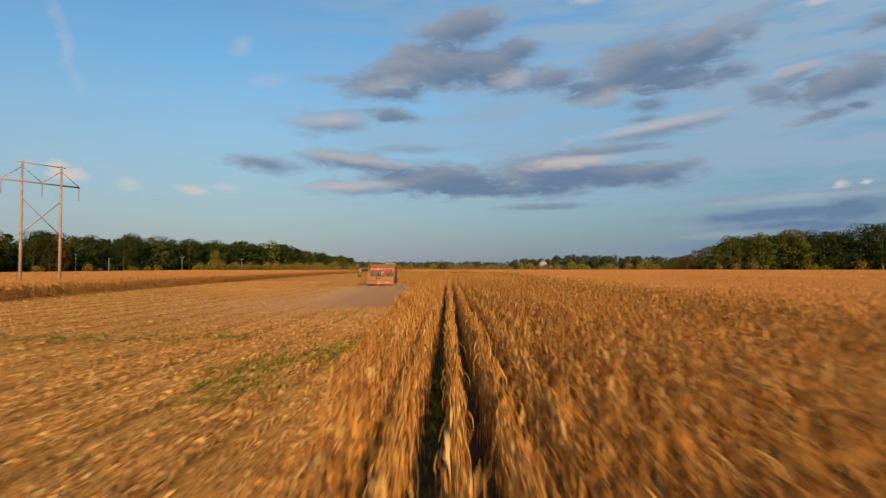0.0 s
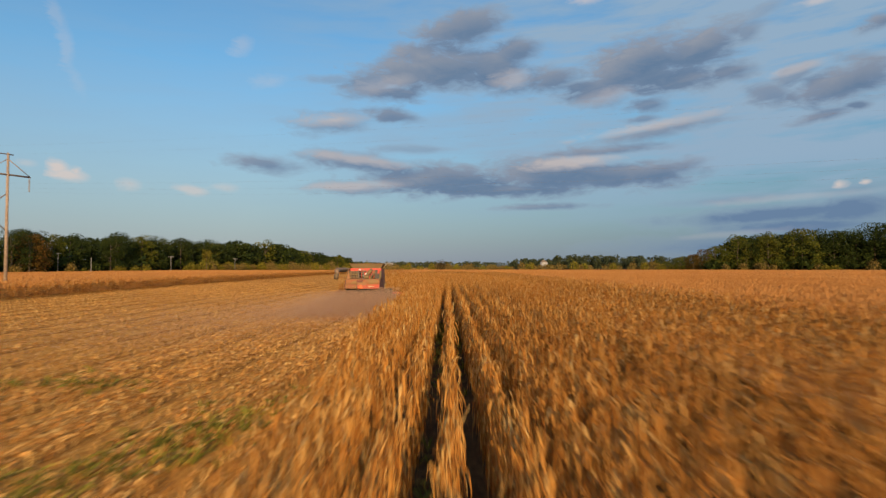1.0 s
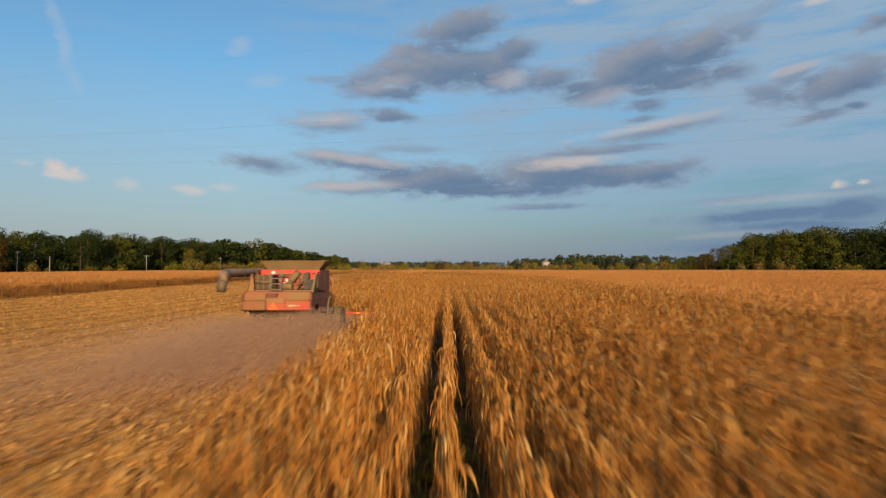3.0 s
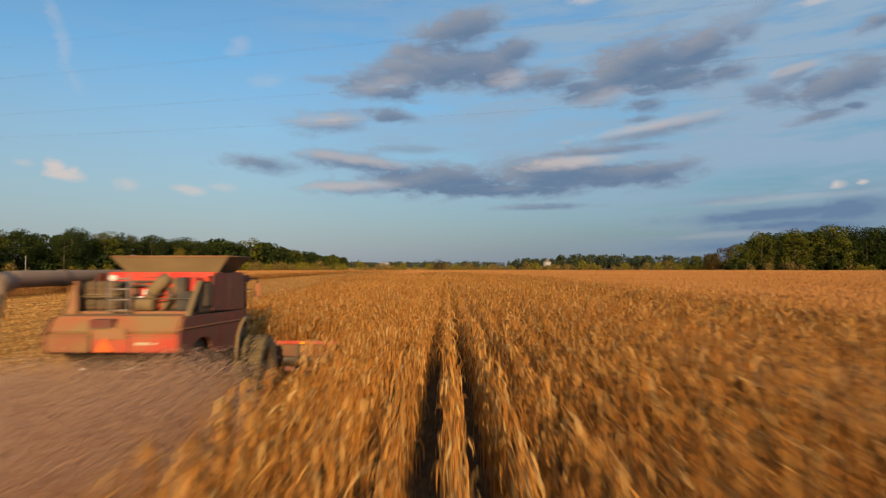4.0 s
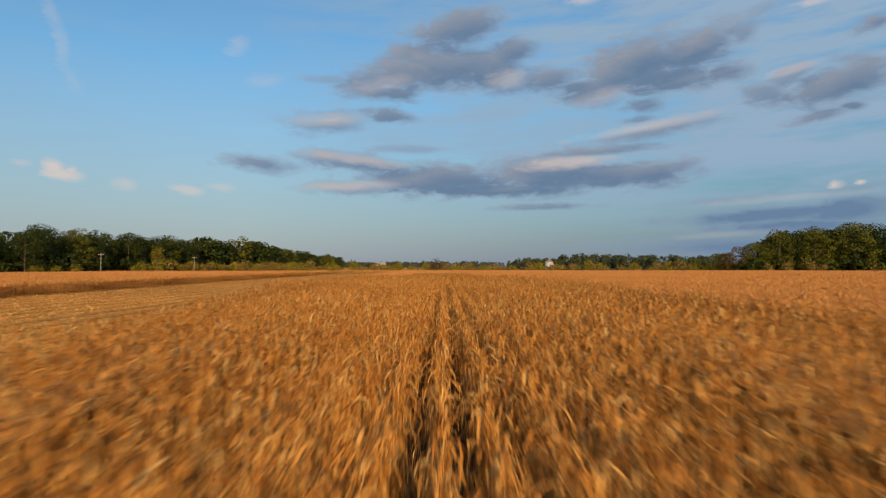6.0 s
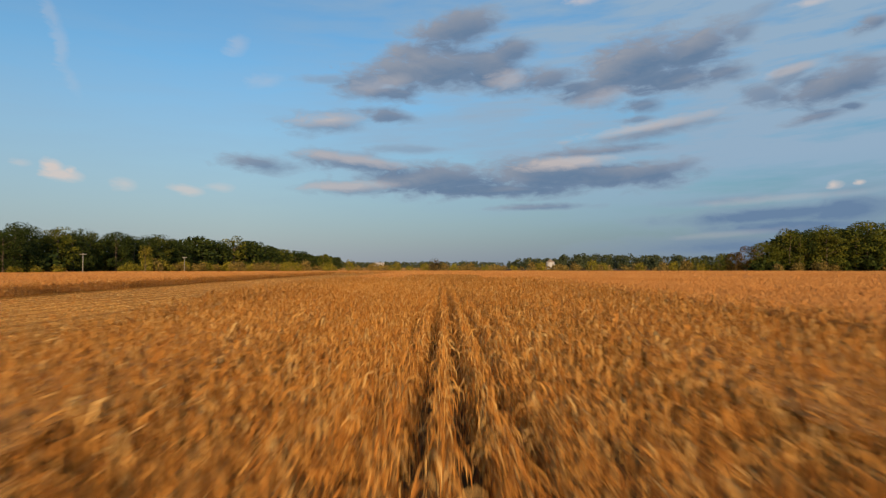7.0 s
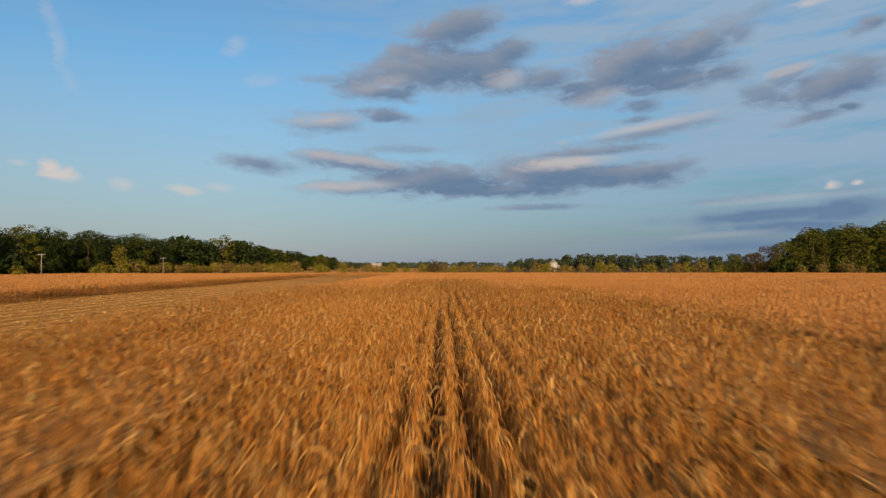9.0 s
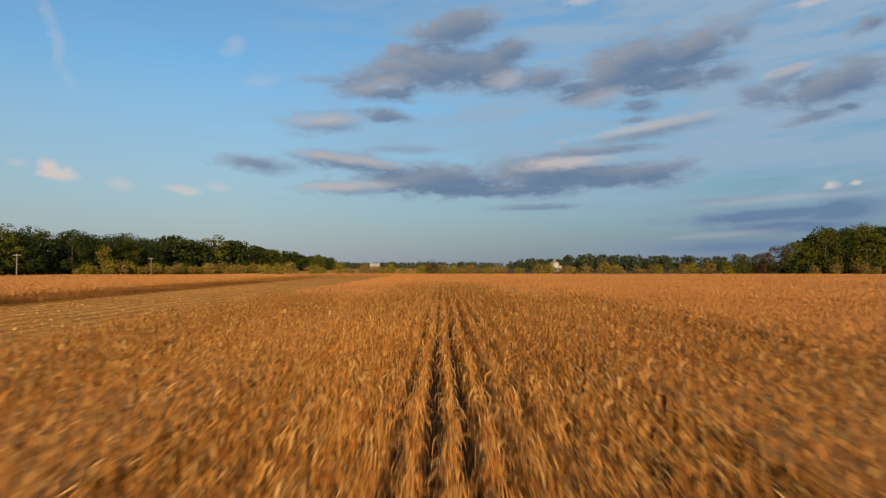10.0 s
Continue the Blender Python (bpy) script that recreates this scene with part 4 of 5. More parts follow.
# ---- the combine harvester ----
def build_combine():
    c = tagged(new("combine_harvester"), "dusty red combine harvester cutting corn, unloading auger folded back", "combine harvester")
    c.location = (-7.66, 65.8, 0)
    # body
    part("body", plate([(0.40, 1.98), (0.40, 2.76), (1.0, 2.82), (4.35, 2.84), (4.5, 1.5), (3.6, 1.0), (1.6, 1.15)], -1.40, 1.40, 0.04), BLACK, c, "dark machine body under the shields")
    part("rear_hood", plate([(0.0, 2.06), (0.0, 2.44), (0.06, 2.48), (0.92, 2.48), (0.92, 2.02)], -0.45, 1.50, 0.05), RED_CLEAN, c, "red rear hood")
    part("hood_corner", plate([(0.0, 2.06), (0.0, 2.44), (0.06, 2.48), (0.92, 2.48), (0.92, 2.02)], -1.50, -0.46, 0.05), HOOD_BROWN, c, "hood corner browned by dust")
    part("hood_cap", plate([(0.03, 2.485), (0.30, 2.85), (0.92, 2.87), (0.92, 2.485)], -1.50, 1.50, 0.05), HOOD_TOP, c, "hood top thick with tan dust")
    part("centre_panel", box(-0.42, 0.36, -0.03, 0.02, 2.35, 2.62, 0.02), DUSTY, c)
    part("seam", box(0.40, 0.43, -0.012, 0.03, 2.08, 2.44, 0.0), BLACK, c)
    part("seam", box(-0.50, -0.47, -0.012, 0.03, 2.08, 2.44, 0.0), BLACK, c)
    for s in (-1, 1):
        a, b = (1.505, 1.57) if s > 0 else (-1.57, -1.505)
        arch = [(0.62 + 0.62 * (1 - math.cos(k * math.pi / 6)), 1.93 + 0.34 * math.sin(k * math.pi / 6)) for k in range(7)]
        fend = [(4.38 - 0.75 * math.sin(k * math.pi / 10), 2.42 - 0.62 * (1 - math.cos(k * math.pi / 10)) * 1.0) for k in range(5, -1, -1)]
        part("side_shield", plate([(0.02, 2.05)] + arch + [(2.2, 1.78), (3.45, 1.72)] + fend + [(4.38, 2.72), (0.9, 2.83), (0.25, 2.82), (0.02, 2.46)], a, b, 0.012), RED_SHADED, c,
             "red side shield with wheel arches, filmed with dust")
        part("shield_rib", plate([(0.05, 2.56), (0.05, 2.60), (4.3, 2.47), (4.3, 2.43)], a + 0.025 * s, b + 0.025 * s, 0.01), HOOD_BROWN, c, "raised dusty rib")
        part("upper_panel", plate([(1.95, 2.86), (1.95, 3.70), (2.1, 3.83), (4.30, 3.83), (4.36, 2.74), (3.0, 2.80)], a - 0.02 * s, b - 0.03 * s, 0.02), RED_SHADED, c, "tall red tank side panel")
        part("panel_seam", plate([(3.1, 2.90), (3.1, 3.75), (3.13, 3.75), (3.13, 2.90)], a + 0.01 * s, b - 0.02 * s, 0.0), BLACK, c)
        part("brace", plate([(0.50, 2.84), (0.62, 2.84), (1.28, 3.66), (1.14, 3.66)], a - 0.06 * s, b - 0.01 * s, 0.01), TAN, c, "slanting tan brace")
        part("fender", tube([(s * 1.60, 4.45 - 0.92 * math.sin(k * math.pi / 9), 2.50 - 0.95 * (1 - math.cos(k * math.pi / 9))) for k in range(6)], 0.06, 6), TAN, c, "dusty curved fender lip")
        part("grille", box(min(s * 1.43, s * 1.49), max(s * 1.43, s * 1.49), 1.15, 1.95, 2.86, 3.62, 0.02), BLACK, c, "black louvred grille")
        part("hatch", box(min(s * 1.49, s * 1.56), max(s * 1.49, s * 1.56), 1.45, 1.85, 2.98, 3.62, 0.09), BLACK, c, "black rounded hatch")
    # engine deck
    part("engine_deck", box(-1.42, 1.42, 0.92, 2.5, 2.80, 2.92, 0.02), DUSTY, c)
    part("engine_cover", box(-0.30, 1.38, 1.35, 2.45, 2.93, 3.72, 0.06), RED_BRIGHT, c, "bright red engine cover")
    part("tank_wall", box(-1.45, 1.42, 2.45, 2.52, 2.9, 3.86, 0.01), RED_BRIGHT, c)
    part("air_duct", tube([(0.30, 1.16, 3.10), (0.33, 1.14, 3.24), (0.42, 1.12, 3.42), (0.56, 1.16, 3.60), (0.66, 1.30, 3.74)], [0.14, 0.15, 0.16, 0.16, 0.15], 14), TAN, c, "tan dusty air duct")
    part("duct_clamp", tube([(0.375, 1.13, 3.33), (0.395, 1.13, 3.37)], 0.172, 14), BLACK, c)
    part("air_cleaner", tube([(0.02, 1.06, 3.08), (0.06, 1.06, 3.08), (0.40, 1.06, 3.08), (0.46, 1.06, 3.08)], [0.12, 0.165, 0.165, 0.13], 16), TAN, c, "tan dusty air cleaner drum")
    part("filter_band", tube([(0.20, 1.06, 3.08), (0.23, 1.06, 3.08)], 0.172, 16), BLACK, c)
    part("cooler_column", box(0.98, 1.22, 1.02, 1.4, 2.93, 3.74, 0.03), BLACK, c, "dark cooler column")
    part("red_corner", box(1.24, 1.44, 1.9, 2.4, 3.40, 3.76, 0.02), RED_BRIGHT, c)
    for x, z0, z1, mat in ((-0.12, 2.95, 3.55, BLACK), (0.72, 2.95, 3.50, BLACK), (0.86, 3.30, 3.70, TAN)):
        part("engine_brace", box(x - 0.05, x + 0.05, 1.26, 1.36, z0, z1, 0.015), mat, c)
    part("engine_gap", box(-0.28, 0.95, 1.30, 1.36, 3.60, 3.66, 0.01), BLACK, c)
    part("belt_guard", box(0.50, 0.84, 1.28, 1.36, 2.94, 3.16, 0.03), TAN, c, "dusty belt guard")
    part("coolant_pipe", tube([(-0.24, 1.24, 3.50), (0.10, 1.20, 3.56), (0.34, 1.20, 3.50), (0.60, 1.24, 3.30)], 0.035, 8), BLACK, c)
    part("label_plate", box(-0.08, 0.05, 1.28, 1.345, 3.12, 3.27, 0.01), WHITE, c, "small white plate")
    part("pipe", tube([(-0.20, 1.3, 3.0), (-0.16, 1.26, 3.4), (-0.20, 1.34, 3.66)], 0.035, 8), TAN, c)
    part("step_recess", box(-0.50, 0.02, -0.005, 0.40, 2.56, 2.80, 0.02), RED_SHADED, c, "brown step recess under the ladder")
    part("recess_step", box(-0.46, -0.02, -0.03, 0.02, 2.58, 2.62, 0.01), TAN, c)
    part("filler_cap", tube([(-1.44, 0.42, 2.62), (-1.44, 0.30, 2.66)], [0.15, 0.14], 14), BLACK, c, "dark round filler cap")
    part("deck_rail", tube([(-1.40, 0.98, 2.9), (-1.40, 0.98, 3.28), (-0.48, 0.98, 3.28), (-0.48, 0.98, 2.9)], 0.02, 6), TAN, c)
    part("hose", tube([(0.70, 1.2, 2.95), (0.86, 1.1, 3.25), (1.02, 1.15, 3.5), (1.05, 1.4, 3.65)], 0.05, 8), BLACK, c)
    part("hose", tube([(0.90, 1.2, 2.92), (1.08, 1.06, 3.1), (1.18, 1.1, 3.45)], 0.06, 8), BLACK, c)
    part("battery_box", box(1.05, 1.38, 1.0, 1.34, 2.93, 3.40, 0.03), BLACK, c)
    part("deck_rail", tube([(-0.25, 0.98, 2.9), (-0.25, 0.98, 3.22), (1.40, 0.98, 3.22), (1.40, 0.98, 2.9)], 0.022, 6), BLACK, c)
    part("radiator", box(-1.40, -0.45, 1.3, 2.45, 2.93, 3.62, 0.04), BLACK, c, "dark radiator housing")
    for k in range(6):
        part("radiator_bar", box(-1.38, -0.47, 1.24, 1.31, 2.97 + 0.11 * k, 3.00 + 0.11 * k, 0.005), TAN if k == 3 else BLACK if k % 2 else RED_SHADED, c)
    for x in (-1.20, -0.93, -0.66):
        part("radiator_post", box(x - 0.03, x + 0.03, 1.20, 1.30, 2.95, 3.66, 0.01), TAN, c, "tan dusty post")
    part("corner_post", box(-1.46, -1.38, 0.96, 1.06, 2.86, 3.66, 0.01), DUSTY, c)
    part("tail_bracket", hull([(-1.50, 0.7, 2.86), (-1.20, 0.7, 2.86), (-1.50, 1.0, 2.86), (-1.42, 0.8, 3.5), (-1.30, 0.8, 3.5), (-1.35, 1.0, 3.5)], 0.02), DUSTY, c, "tan auger rest")
    ladder = part("ladder", tube([(-0.41, 0.62, 2.62), (-0.41, 0.62, 3.84)], 0.025, 6), STEEL, c, "grey steel access ladder")
    part("rail", tube([(0.06, 0.62, 2.62), (0.06, 0.62, 3.84)], 0.025, 6), STEEL, ladder)
    for k in range(5):
        part("rung", tube([(-0.41, 0.62, 2.72 + 0.25 * k), (0.06, 0.62, 2.72 + 0.25 * k)], 0.022, 6), STEEL, ladder)
    part("step_plate", box(-0.48, 0.20, 0.55, 0.72, 2.55, 2.60, 0.01), BLACK, c)
    part("work_light", tube([(-0.30, 0.70, 3.74), (-0.30, 0.60, 3.74), (-0.30, 0.57, 3.74)], [0.04, 0.08, 0.07], 14), WHITE, c, "white round work light")
    part("work_light", box(0.10, 0.24, 1.20, 1.30, 3.30, 3.44, 0.02), WHITE, c, "white lamp")
    # grain tank extension
    lo, hi = (1.24, 3.00, 4.28, 3.84), (1.60, 2.80, 4.62, 4.29)
    q = 0.035
    part("tank_rear_flap", hull([(s * lo[0], lo[1] + d, lo[3]) for s in (-1, 1) for d in (0, q)] + [(s * hi[0], hi[1] + d, hi[3]) for s in (-1, 1) for d in (0, q)]), TAN, c, "tan flared tank flap")
    part("tank_front_flap", hull([(s * lo[0], lo[2] + d, lo[3]) for s in (-1, 1) for d in (0, q)] + [(s * hi[0], hi[2] + d, hi[3]) for s in (-1, 1) for d in (0, q)]), TAN, c, "tan flared tank flap")
    # side flaps take the darker sheet, so their shade is in the colour
    for s in (-1, 1):
        part("tank_side_flap", hull([(s * (lo[0] + d), y, lo[3]) for y in lo[1:3] for d in (0, q)] + [(s * (hi[0] + d), y, hi[3]) for y in hi[1:3] for d in (0, q)]), TANK, c, "tan flared tank flap")
    part("tank_lip", tube([(-hi[0], hi[1], hi[3]), (hi[0], hi[1], hi[3]), (hi[0], hi[2], hi[3]), (-hi[0], hi[2], hi[3]), (-hi[0], hi[1], hi[3] + 0.001)], 0.022, 6), DUSTY, c)
    part("tank_ledge", box(-1.40, 1.40, 2.53, 3.02, 3.76, 3.85, 0.02), DUSTY, c)
    part("tank_floor", box(-1.22, 1.22, 3.04, 4.25, 3.60, 3.70, 0.01), DUSTY, c, "shelled corn heaped in the tank")
    part("tank_front_wall", box(-1.45, 1.45, 4.27, 4.33, 2.86, 3.84, 0.01), RED_SHADED, c)
    part("fill_auger", tube([(0.0, 3.2, 3.7), (0.1, 3.35, 4.22)], 0.13, 10), BLACK, c)
    # unloading auger, folded back
    auger = part("unloading_auger", tube([(-1.45, 4.2, 3.55), (-1.85, 4.2, 3.68), (-2.08, 4.0, 3.72), (-2.10, 3.5, 3.72), (-2.14, -0.1, 3.72), (-2.14, -0.35, 3.68)], 0.20, 16), AUGER, c,
                 "long grey-brown unloading tube folded along the side")
    part("spout", tube([(-2.14, -0.30, 3.70), (-2.14, -0.55, 3.60), (-2.16, -0.66, 3.36)], [0.23, 0.24, 0.22], 14), AUGER, auger)
    part("rubber_chute", tube([(-2.16, -0.64, 3.42), (-2.18, -0.70, 3.12), (-2.20, -0.70, 2.90)], [0.21, 0.20, 0.19], 14), BLACK, auger, "black rubber chute")
    part("auger_band", tube([(-2.13, 1.5, 3.72), (-2.13, 1.6, 3.72)], 0.225, 16), BLACK, auger)
    # rear details
    part("warning_triangle", hull([(-0.34, -0.06, 2.08), (0.10, -0.06, 2.08), (-0.12, -0.06, 2.42), (-0.34, -0.05, 2.08), (0.10, -0.05, 2.08), (-0.12, -0.05, 2.42)]), ORANGE, c, "bright orange warning triangle")
    part("name_bar", box(0.56, 0.90, -0.02, -0.005, 2.23, 2.29, 0.0), FADED, c, "plain pale bar")
    part("name_bar", box(0.96, 1.06, -0.02, -0.005, 2.24, 2.28, 0.0), FADED, c)
    part("chopper", hull([(-0.62, -0.05, 1.88), (0.62, -0.05, 1.88), (-0.62, 1.0, 1.88), (0.62, 1.0, 1.88), (-0.55, 0.1, 1.30), (0.55, 0.1, 1.30), (-0.55, 1.0, 1.2), (0.55, 1.0, 1.2)], 0.03), BLACK, c, "dark straw chopper")
    part("tailboard", hull([(-0.34, -0.18, 1.56), (0.34, -0.18, 1.56), (-0.46, -0.30, 1.16), (0.46, -0.30, 1.16), (-0.34, -0.13, 1.56), (0.34, -0.13, 1.56), (-0.46, -0.25, 1.14), (0.46, -0.25, 1.14)], 0.01), TANK, c,
         "grey spreader tailboard")
    for x in (-0.55, 0.50):
        part("reflector", box(x - 0.07, x + 0.07, -0.10, -0.07, 1.69, 1.725, 0.005), WHITE, c, "pale reflector strip")
        part("linkage", tube([(x, -0.05, 1.7), (x * 1.25, -0.12, 1.38)], 0.03, 6), STEEL, c)
    part("rear_axle", box(-1.4, 1.4, 1.12, 1.36, 0.58, 0.86, 0.03), BLACK, c)
    part("front_axle", box(-2.0, 2.0, 4.65, 4.95, 0.85, 1.12, 0.03), BLACK, c)
    part("fuel_tank", box(-1.35, 1.35, 2.0, 3.4, 1.0, 1.6, 0.08), BLACK, c)
    # cab
    part("cab_floor", box(-1.0, 1.0, 4.55, 6.2, 1.75, 2.0, 0.03), BLACK, c)
    part("cab_frame", box(-0.98, 0.98, 4.55, 4.75, 2.0, 3.55, 0.03), RED_SHADED, c)
    part("cab_roof", box(-1.08, 1.08, 4.5, 6.45, 3.50, 3.72, 0.07), RED_SHADED, c, "red cab roof")
    for s in (-1, 1):
        part("cab_window", box(min(s * 0.95, s * 0.98), max(s * 0.95, s * 0.98), 4.8, 6.1, 2.1, 3.48, 0.005), GLASS, c, "tinted cab glass")
        part("cab_pillar", box(min(s * 0.93, s * 1.0), max(s * 0.93, s * 1.0), 6.08, 6.18, 2.0, 3.52, 0.01), BLACK, c)
        part("mirror_arm", tube([(s * 1.05, 6.3, 3.6), (s * 1.18, 6.6, 3.60), (s * 1.20, 6.65, 3.45)], 0.025, 6), BLACK, c)
        part("mirror", box(min(s * 1.12, s * 1.30), max(s * 1.12, s * 1.30), 6.6, 6.68, 2.98, 3.45, 0.03), DUSTY, c, "tall dusty wing mirror")
        part("work_light", box(s * 0.8 - 0.1, s * 0.8 + 0.1, 4.42, 4.5, 3.54, 3.68, 0.02), WHITE, c, "white lamp")
    part("windscreen", box(-0.92, 0.92, 6.1, 6.14, 2.1, 3.48, 0.005), GLASS, c, "tinted cab glass")
    part("handrail", tube([(1.35, 4.4, 2.7), (1.45, 4.5, 3.3), (1.45, 5.3, 3.3), (1.45, 5.3, 2.2)], 0.022, 6), BLACK, c)
    # wheels
    # rims are coloured black to stand for the unlit wheel sides
    for s in (-1, 1):
        for x, wide in ((1.50, 0.36), (1.98, 0.38)):
            w = tagged(new("front_wheel"), "large ribbed drive wheel")
            w.parent = c
            wheel(w, s * x, 4.80, 0.96, wide, 22, BLACK)
        w = tagged(new("rear_wheel"), "smaller steering wheel")
        w.parent = c
        wheel(w, s * 1.27, 1.24, 0.69, 0.48, 18, BLACK)
    # corn header
    part("feeder_house", hull([(-0.7, 4.9, 1.2), (0.7, 4.9, 1.2), (-0.7, 4.9, 1.9), (0.7, 4.9, 1.9), (-0.7, 7.4, 0.45), (0.7, 7.4, 0.45), (-0.7, 7.4, 1.2), (0.7, 7.4, 1.2)], 0.03), RED_SHADED, c)
    header = part("header_back", box(-2.95, 3.75, 7.35, 7.45, 0.88, 1.30, 0.02), HEADER, c, "dusty brown back wall of the corn header")
    part("header_beam", box(-2.95, 3.76, 7.28, 7.40, 1.30, 1.42, 0.03), RED_CLEAN, header, "orange-red top beam filmed with dust")
    part("header_brace", box(2.40, 2.48, 7.20, 7.36, 0.85, 1.30, 0.01), BLACK, header)
    part("side_lamp", box(2.50, 2.68, 7.25, 7.28, 1.32, 1.40, 0.005), AMBER, header, "amber marker")
    part("cross_auger", tube([(-2.85, 7.7, 0.72), (3.65, 7.7, 0.72)], 0.24, 12), BLACK, header)
    for s in (-2.95, 3.69):
        part("end_plate", plate([(7.3, 0.35), (7.3, 1.42), (7.9, 1.30), (8.9, 0.55), (8.9, 0.25)], s, s + 0.06), HEADER, header)
    for k in range(9):
        x = -2.62 + 0.762 * k
        part("snout", hull([(x - 0.24, 7.8, 0.3), (x + 0.24, 7.8, 0.3), (x - 0.2, 7.9, 0.72), (x + 0.2, 7.9, 0.72), (x, 9.4, 0.10), (x + 0.03, 9.2, 0.22), (x - 0.03, 9.2, 0.22)], 0.02), RED_SHADED, header, "pointed red row divider")


def build_dust():
    rng = np.random.default_rng(41)

    def puff(n, x, y, z):
        return np.stack([x, y, 0.04 + z], -1)[(x < -4.2) & (z < 2.2) & ~((y > 66.0) & (x > -6.2))]

    n = 560000
    back = np.abs(rng.normal(0, 1, n)) * np.where(rng.random(n) < 0.6, 5.6, 2.4)
    across = -7.5 - 0.20 * back + rng.normal(0, 1, n) * (1.7 + 0.12 * back)
    low = rng.exponential(0.58, n) + np.abs(rng.normal(0, 0.25, n))
    thick = puff(n, across, 66.9 - back, np.where(low > 1.9, low * 0.5, low))
    k = 130000
    side = puff(k, rng.normal(-5.6, 0.7, k), 66.4 - np.abs(rng.normal(0, 2.8, k)), np.abs(rng.normal(0, 0.95, k)))
    k = 80000
    drift = puff(k, rng.normal(-14.0, 5.0, k), rng.normal(51.0, 9.0, k), np.abs(rng.normal(0, 0.8, k)))
    k = 50000
    under = np.stack([rng.normal(-7.4, 1.1, k), rng.uniform(63.5, 71.5, k), 0.04 + np.abs(rng.normal(0, 0.5, k))], -1)
    p = np.concatenate([thick, side, drift, under[(under[:, 0] < -5.0) & (under[:, 2] < 1.2)]])
    v = (p[:, None, :] + rng.normal(0, 0.0128, (len(p), 3, 3))).reshape(-1, 3)
    stuff("dust_cloud", np_mesh("dust_cloud", v, np.arange(len(v)).reshape(-1, 3), DUST), "low cloud of brown dust behind the combine", "dust")


# ---- power line ----
def build_power_line():
    a, b = Vector((-75.1, 103.0, 0)), Vector((-72.1, 109.0, 0))
    arm = (b - a).normalized()
    pylon = tagged(new("power_pylon"), "wooden H-frame power line pylon standing in corn", "pylon")
    up = Vector((0, 0, 1))
    for q in (a, b):
        part("pole", tube([q - up * 0.3, q + up * 11, q + up * 22.7], [0.27, 0.23, 0.17], 12), POLE, pylon, "tall round wooden pole")
    part("crossarm", tube([a - arm * 3.4 + up * 19.1, b + arm * 3.4 + up * 19.1], 0.16, 6), POLE, pylon)
    part("top_bar", tube([a - arm * 0.8 + up * 22.45, b + arm * 0.8 + up * 22.45], 0.09, 6), POLE, pylon)
    mid = (a + b) / 2
    for q, s in ((a, -1), (b, 1)):
        part("arm_brace", tube([q + up * 21.7, q + arm * s * 3.3 + up * 19.2], 0.07, 6), POLE, pylon)
        part("arm_brace", tube([q + up * 21.7, mid + up * 19.2], 0.07, 6), POLE, pylon)
    part("cross_brace", tube([a + up * 16.1, b + up * 9.8], 0.09, 6), POLE, pylon)
    part("cross_brace", tube([b + up * 16.1, a + up * 9.8], 0.09, 6), POLE, pylon)
    ends = (a - arm * 3.3, mid, b + arm * 3.3)
    for q in ends:
        part("insulator", tube([q + up * (19.0 - 0.1 * k) for k in range(25)], [0.05 if k % 2 else 0.12 for k in range(25)], 8), STEEL, pylon, "string of grey insulators")
    run = Vector((0.958, -0.287, 0)).normalized()
    for q, z, sag in [(e, 16.6, 3.0) for e in ends] + [(a, 22.5, 2.4), (b, 22.5, 2.4)]:
        pts = []
        for k in range(-24, 49):
            s = k * 4.5
            u = abs(s) / 216.0
            pts.append(q + run * s + up * (z - 4 * sag * u * (1 - u)))
        part("cable", tube(pts, 0.0038 if z < 20 else 0.0024, 5), CABLE, pylon, "sagging bare power cable")
    first = None
    for x, y, h, cross in ((-190, 300, 11.0, True), (-158, 274, 8.2, False), (-160, 354, 10.3, True), (-160, 457, 10.5, True)):
        p = tagged(new("utility_pole"), "grey wooden utility pole with a crossarm" if cross else "short grey wooden pole", "utility pole", "poles before the woods")
        p.location = (x, y, 0)
        part("pole", tube([(0, 0, -0.3), (0, 0, h)], [0.17, 0.12], 8), POLE_GREY, p)
        if cross:
            part("crossarm", box(-1.5, 1.5, -0.10, 0.10, h - 0.65, h - 0.40, 0.02), POLE_GREY, p)
            for k in (-1.3, 0.0, 1.3):
                part("insulator", tube([(k, 0, h - 0.4), (k, 0, h - 0.1)], 0.07, 6), STEEL, p)


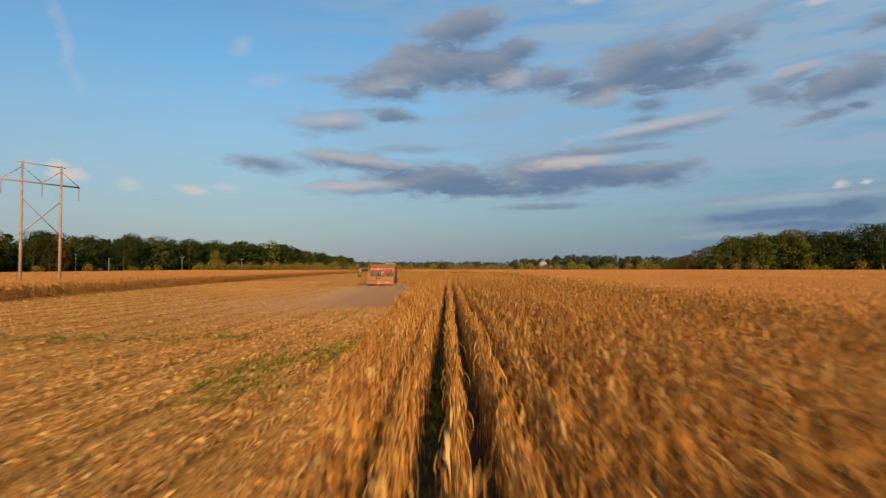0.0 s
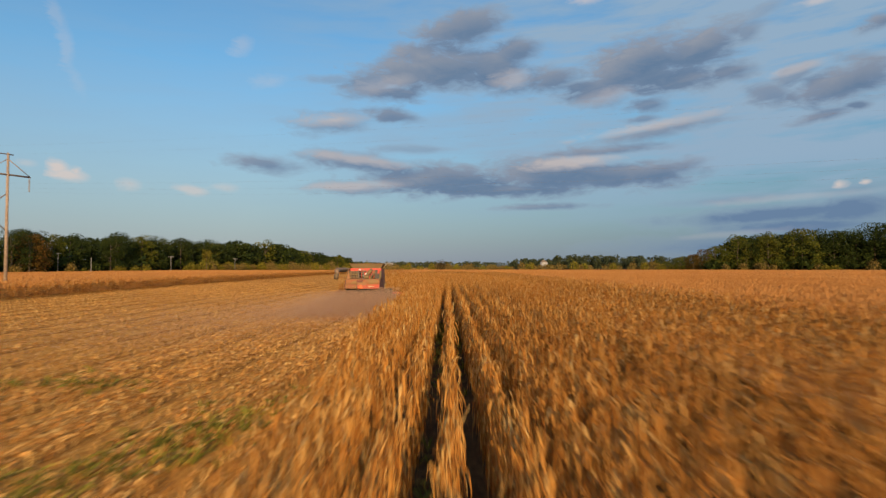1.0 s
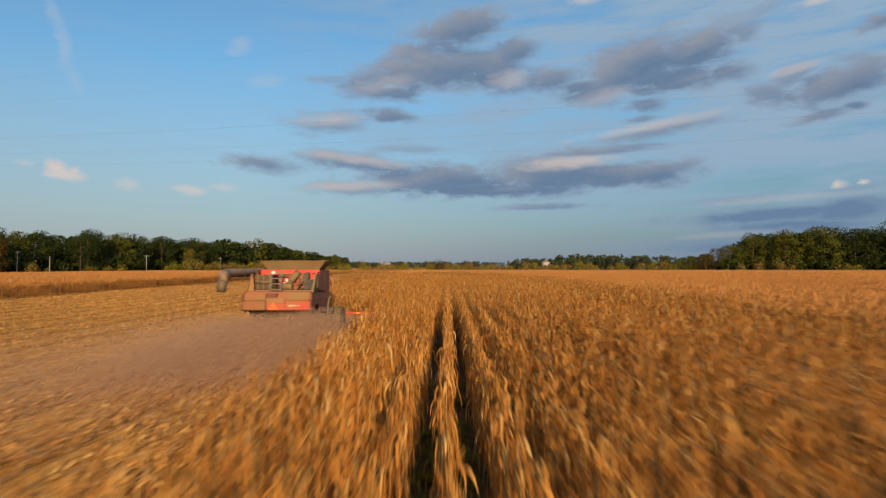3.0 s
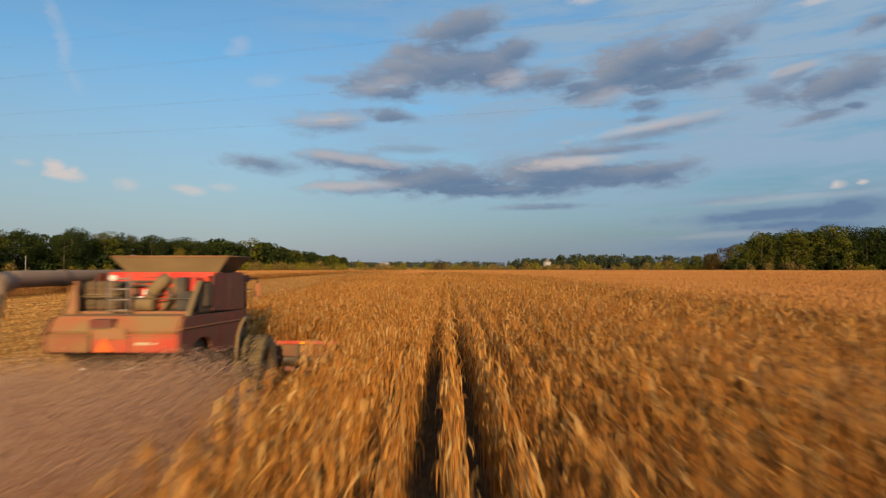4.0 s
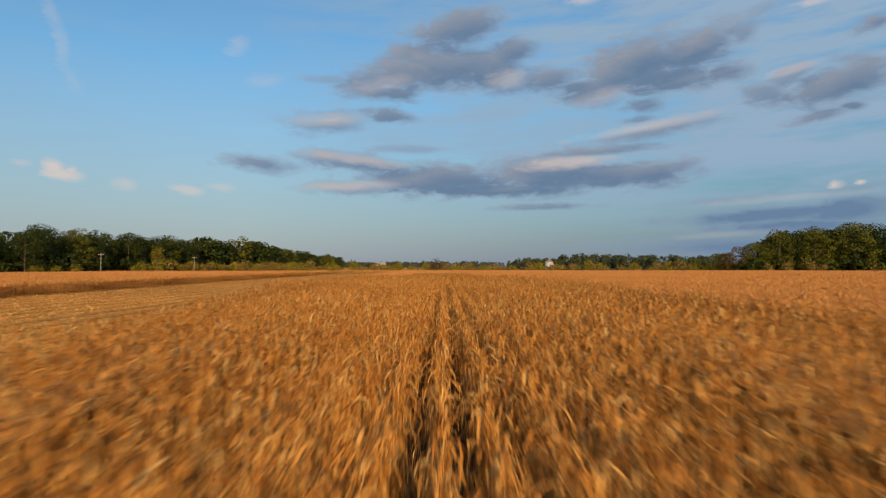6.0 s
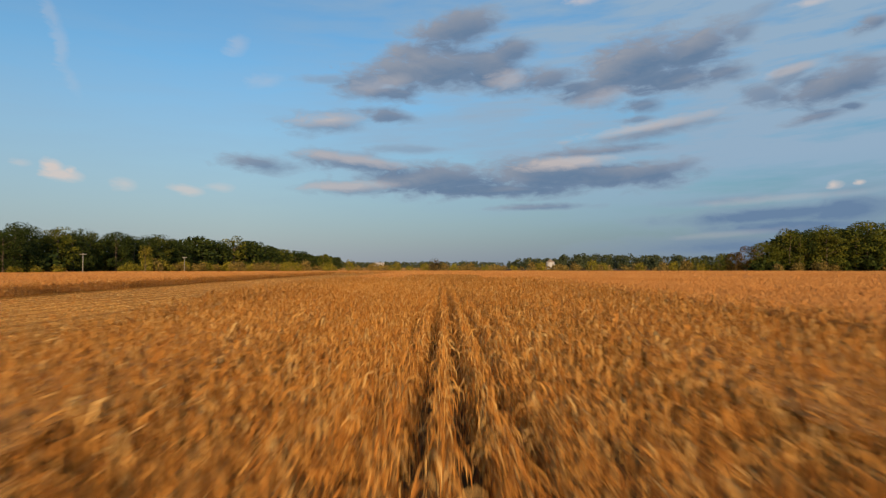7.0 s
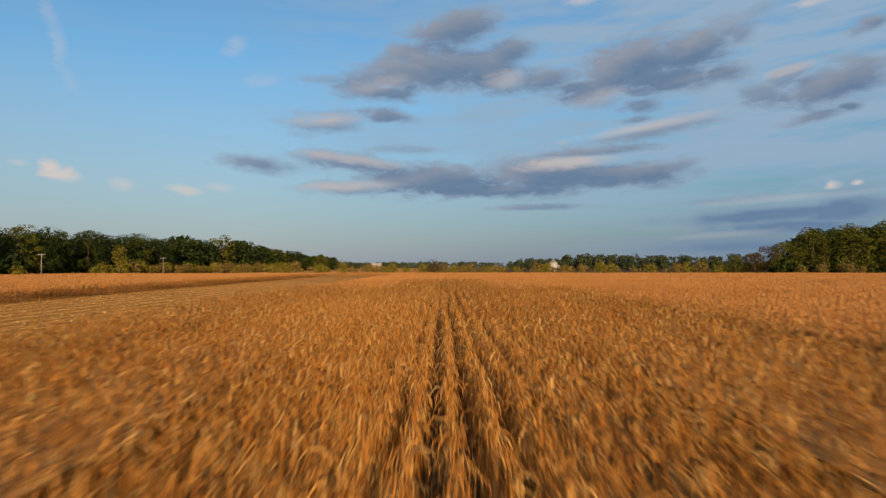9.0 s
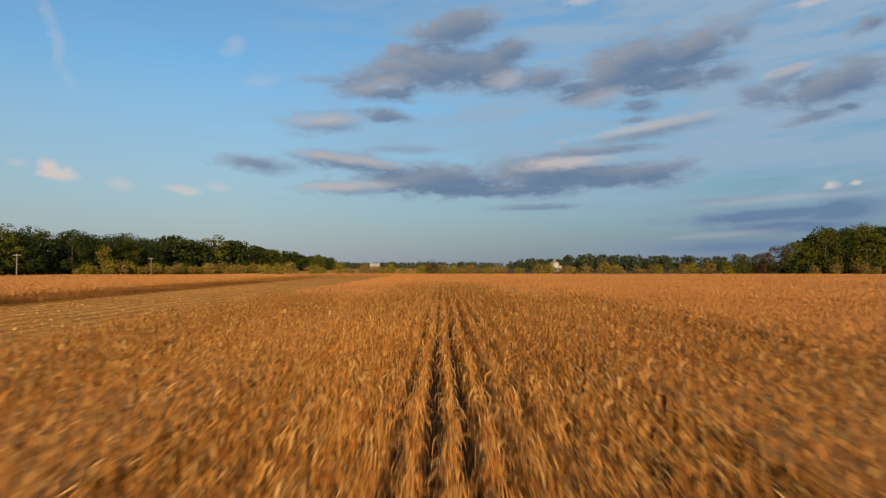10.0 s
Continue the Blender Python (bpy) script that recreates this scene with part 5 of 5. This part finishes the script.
# ---- far buildings ----
def build_far():
    bin_ = tagged(new("grain_bin"), "white corrugated grain bin with a conical roof", "grain bin")
    bin_.location = (128, 800, 0)
    b = bmesh.new()
    rings = []
    for k in range(29):
        rings.append([b.verts.new(((5.0 + (0.05 if k % 2 else 0)) * math.cos(i * math.pi / 20), (5.0 + (0.05 if k % 2 else 0)) * math.sin(i * math.pi / 20), k * 0.36)) for i in range(40)])
    for q, s in zip(rings, rings[1:]):
        for i in range(40):
            b.faces.new((q[i], q[(i + 1) % 40], s[(i + 1) % 40], s[i]))
    part("wall", b, PALE_METAL, bin_)
    b = bmesh.new()
    bmesh.ops.create_cone(b, cap_ends=True, segments=40, radius1=5.3, radius2=0.5, depth=3.4, matrix=Matrix.Translation((0, 0, 11.75)))
    part("roof", b, STEEL, bin_, "grey cone roof")
    shed = tagged(new("farm_shed"), "long low white farm shed", "shed")
    shed.location = (-98, 1000, 0)
    part("wall", box(-7, 7, -4, 4, 0, 9.0, 0.02), PALE_METAL, shed)
    part("roof", hull([(-7.3, -4.3, 9.0), (7.3, -4.3, 9.0), (-7.3, 4.3, 9.0), (7.3, 4.3, 9.0), (-7.3, 0, 11.0), (7.3, 0, 11.0)]), PALE_METAL, shed, "pale metal roof")
    part("door", box(-1.6, 1.6, -4.08, -3.98, 0, 4, 0.02), STEEL, shed)
    hut = tagged(new("field_box"), "small white box at the field edge", "box")
    hut.location = (112, 690, 0)
    part("body", box(-1.2, 1.2, -1.2, 1.2, 0, 6.2, 0.05), PALE_METAL, hut)
    part("lid", box(-1.3, 1.3, -1.3, 1.3, 6.2, 6.5, 0.05), PALE_METAL, hut)


def undergrowth():
    rng = np.random.default_rng(51)
    clump = [shrub_pieces(rng, 7.0, 4.0, 120, 0.7)[1] for _ in range(5)]
    n = 260
    left = np.stack([-207 + rng.normal(0, 3.5, n) + 0.016 * np.linspace(0, 1010, n), np.linspace(145, 1158, n), np.zeros(n)], -1)
    m = 240
    xx = np.linspace(210, 430, m)
    right = np.stack([xx, 494 + rng.normal(0, 5, m) - np.maximum(0, xx - 280) * 0.35, np.zeros(m)], -1)
    stuff("undergrowth", scatter("undergrowth", clump, np.concatenate([left, right]), LEAF[0], rng, (0.7, 1.75), 0.03), "dark undergrowth filling the forest edge", "undergrowth")
    xx = rng.uniform(-160, 330, 100)
    belt = np.stack([xx, 860 + rng.normal(0, 20, 100), np.zeros(100)], -1)
    xx = np.sort(rng.uniform(-170, 330, 110))
    near = np.stack([xx, 585 + rng.normal(0, 14, 110) - np.maximum(0, xx - 150) * 0.4, np.zeros(110)], -1)
    belt = np.concatenate([belt, near])
    stuff("far_hedge", scatter("far_hedge", clump, belt, HEDGE, rng, (0.5, 1.05), 0.03), "distant hedge of olive and brown bushes", "hedge")


undergrowth()
build_far()
build_power_line()
build_combine()
build_dust()
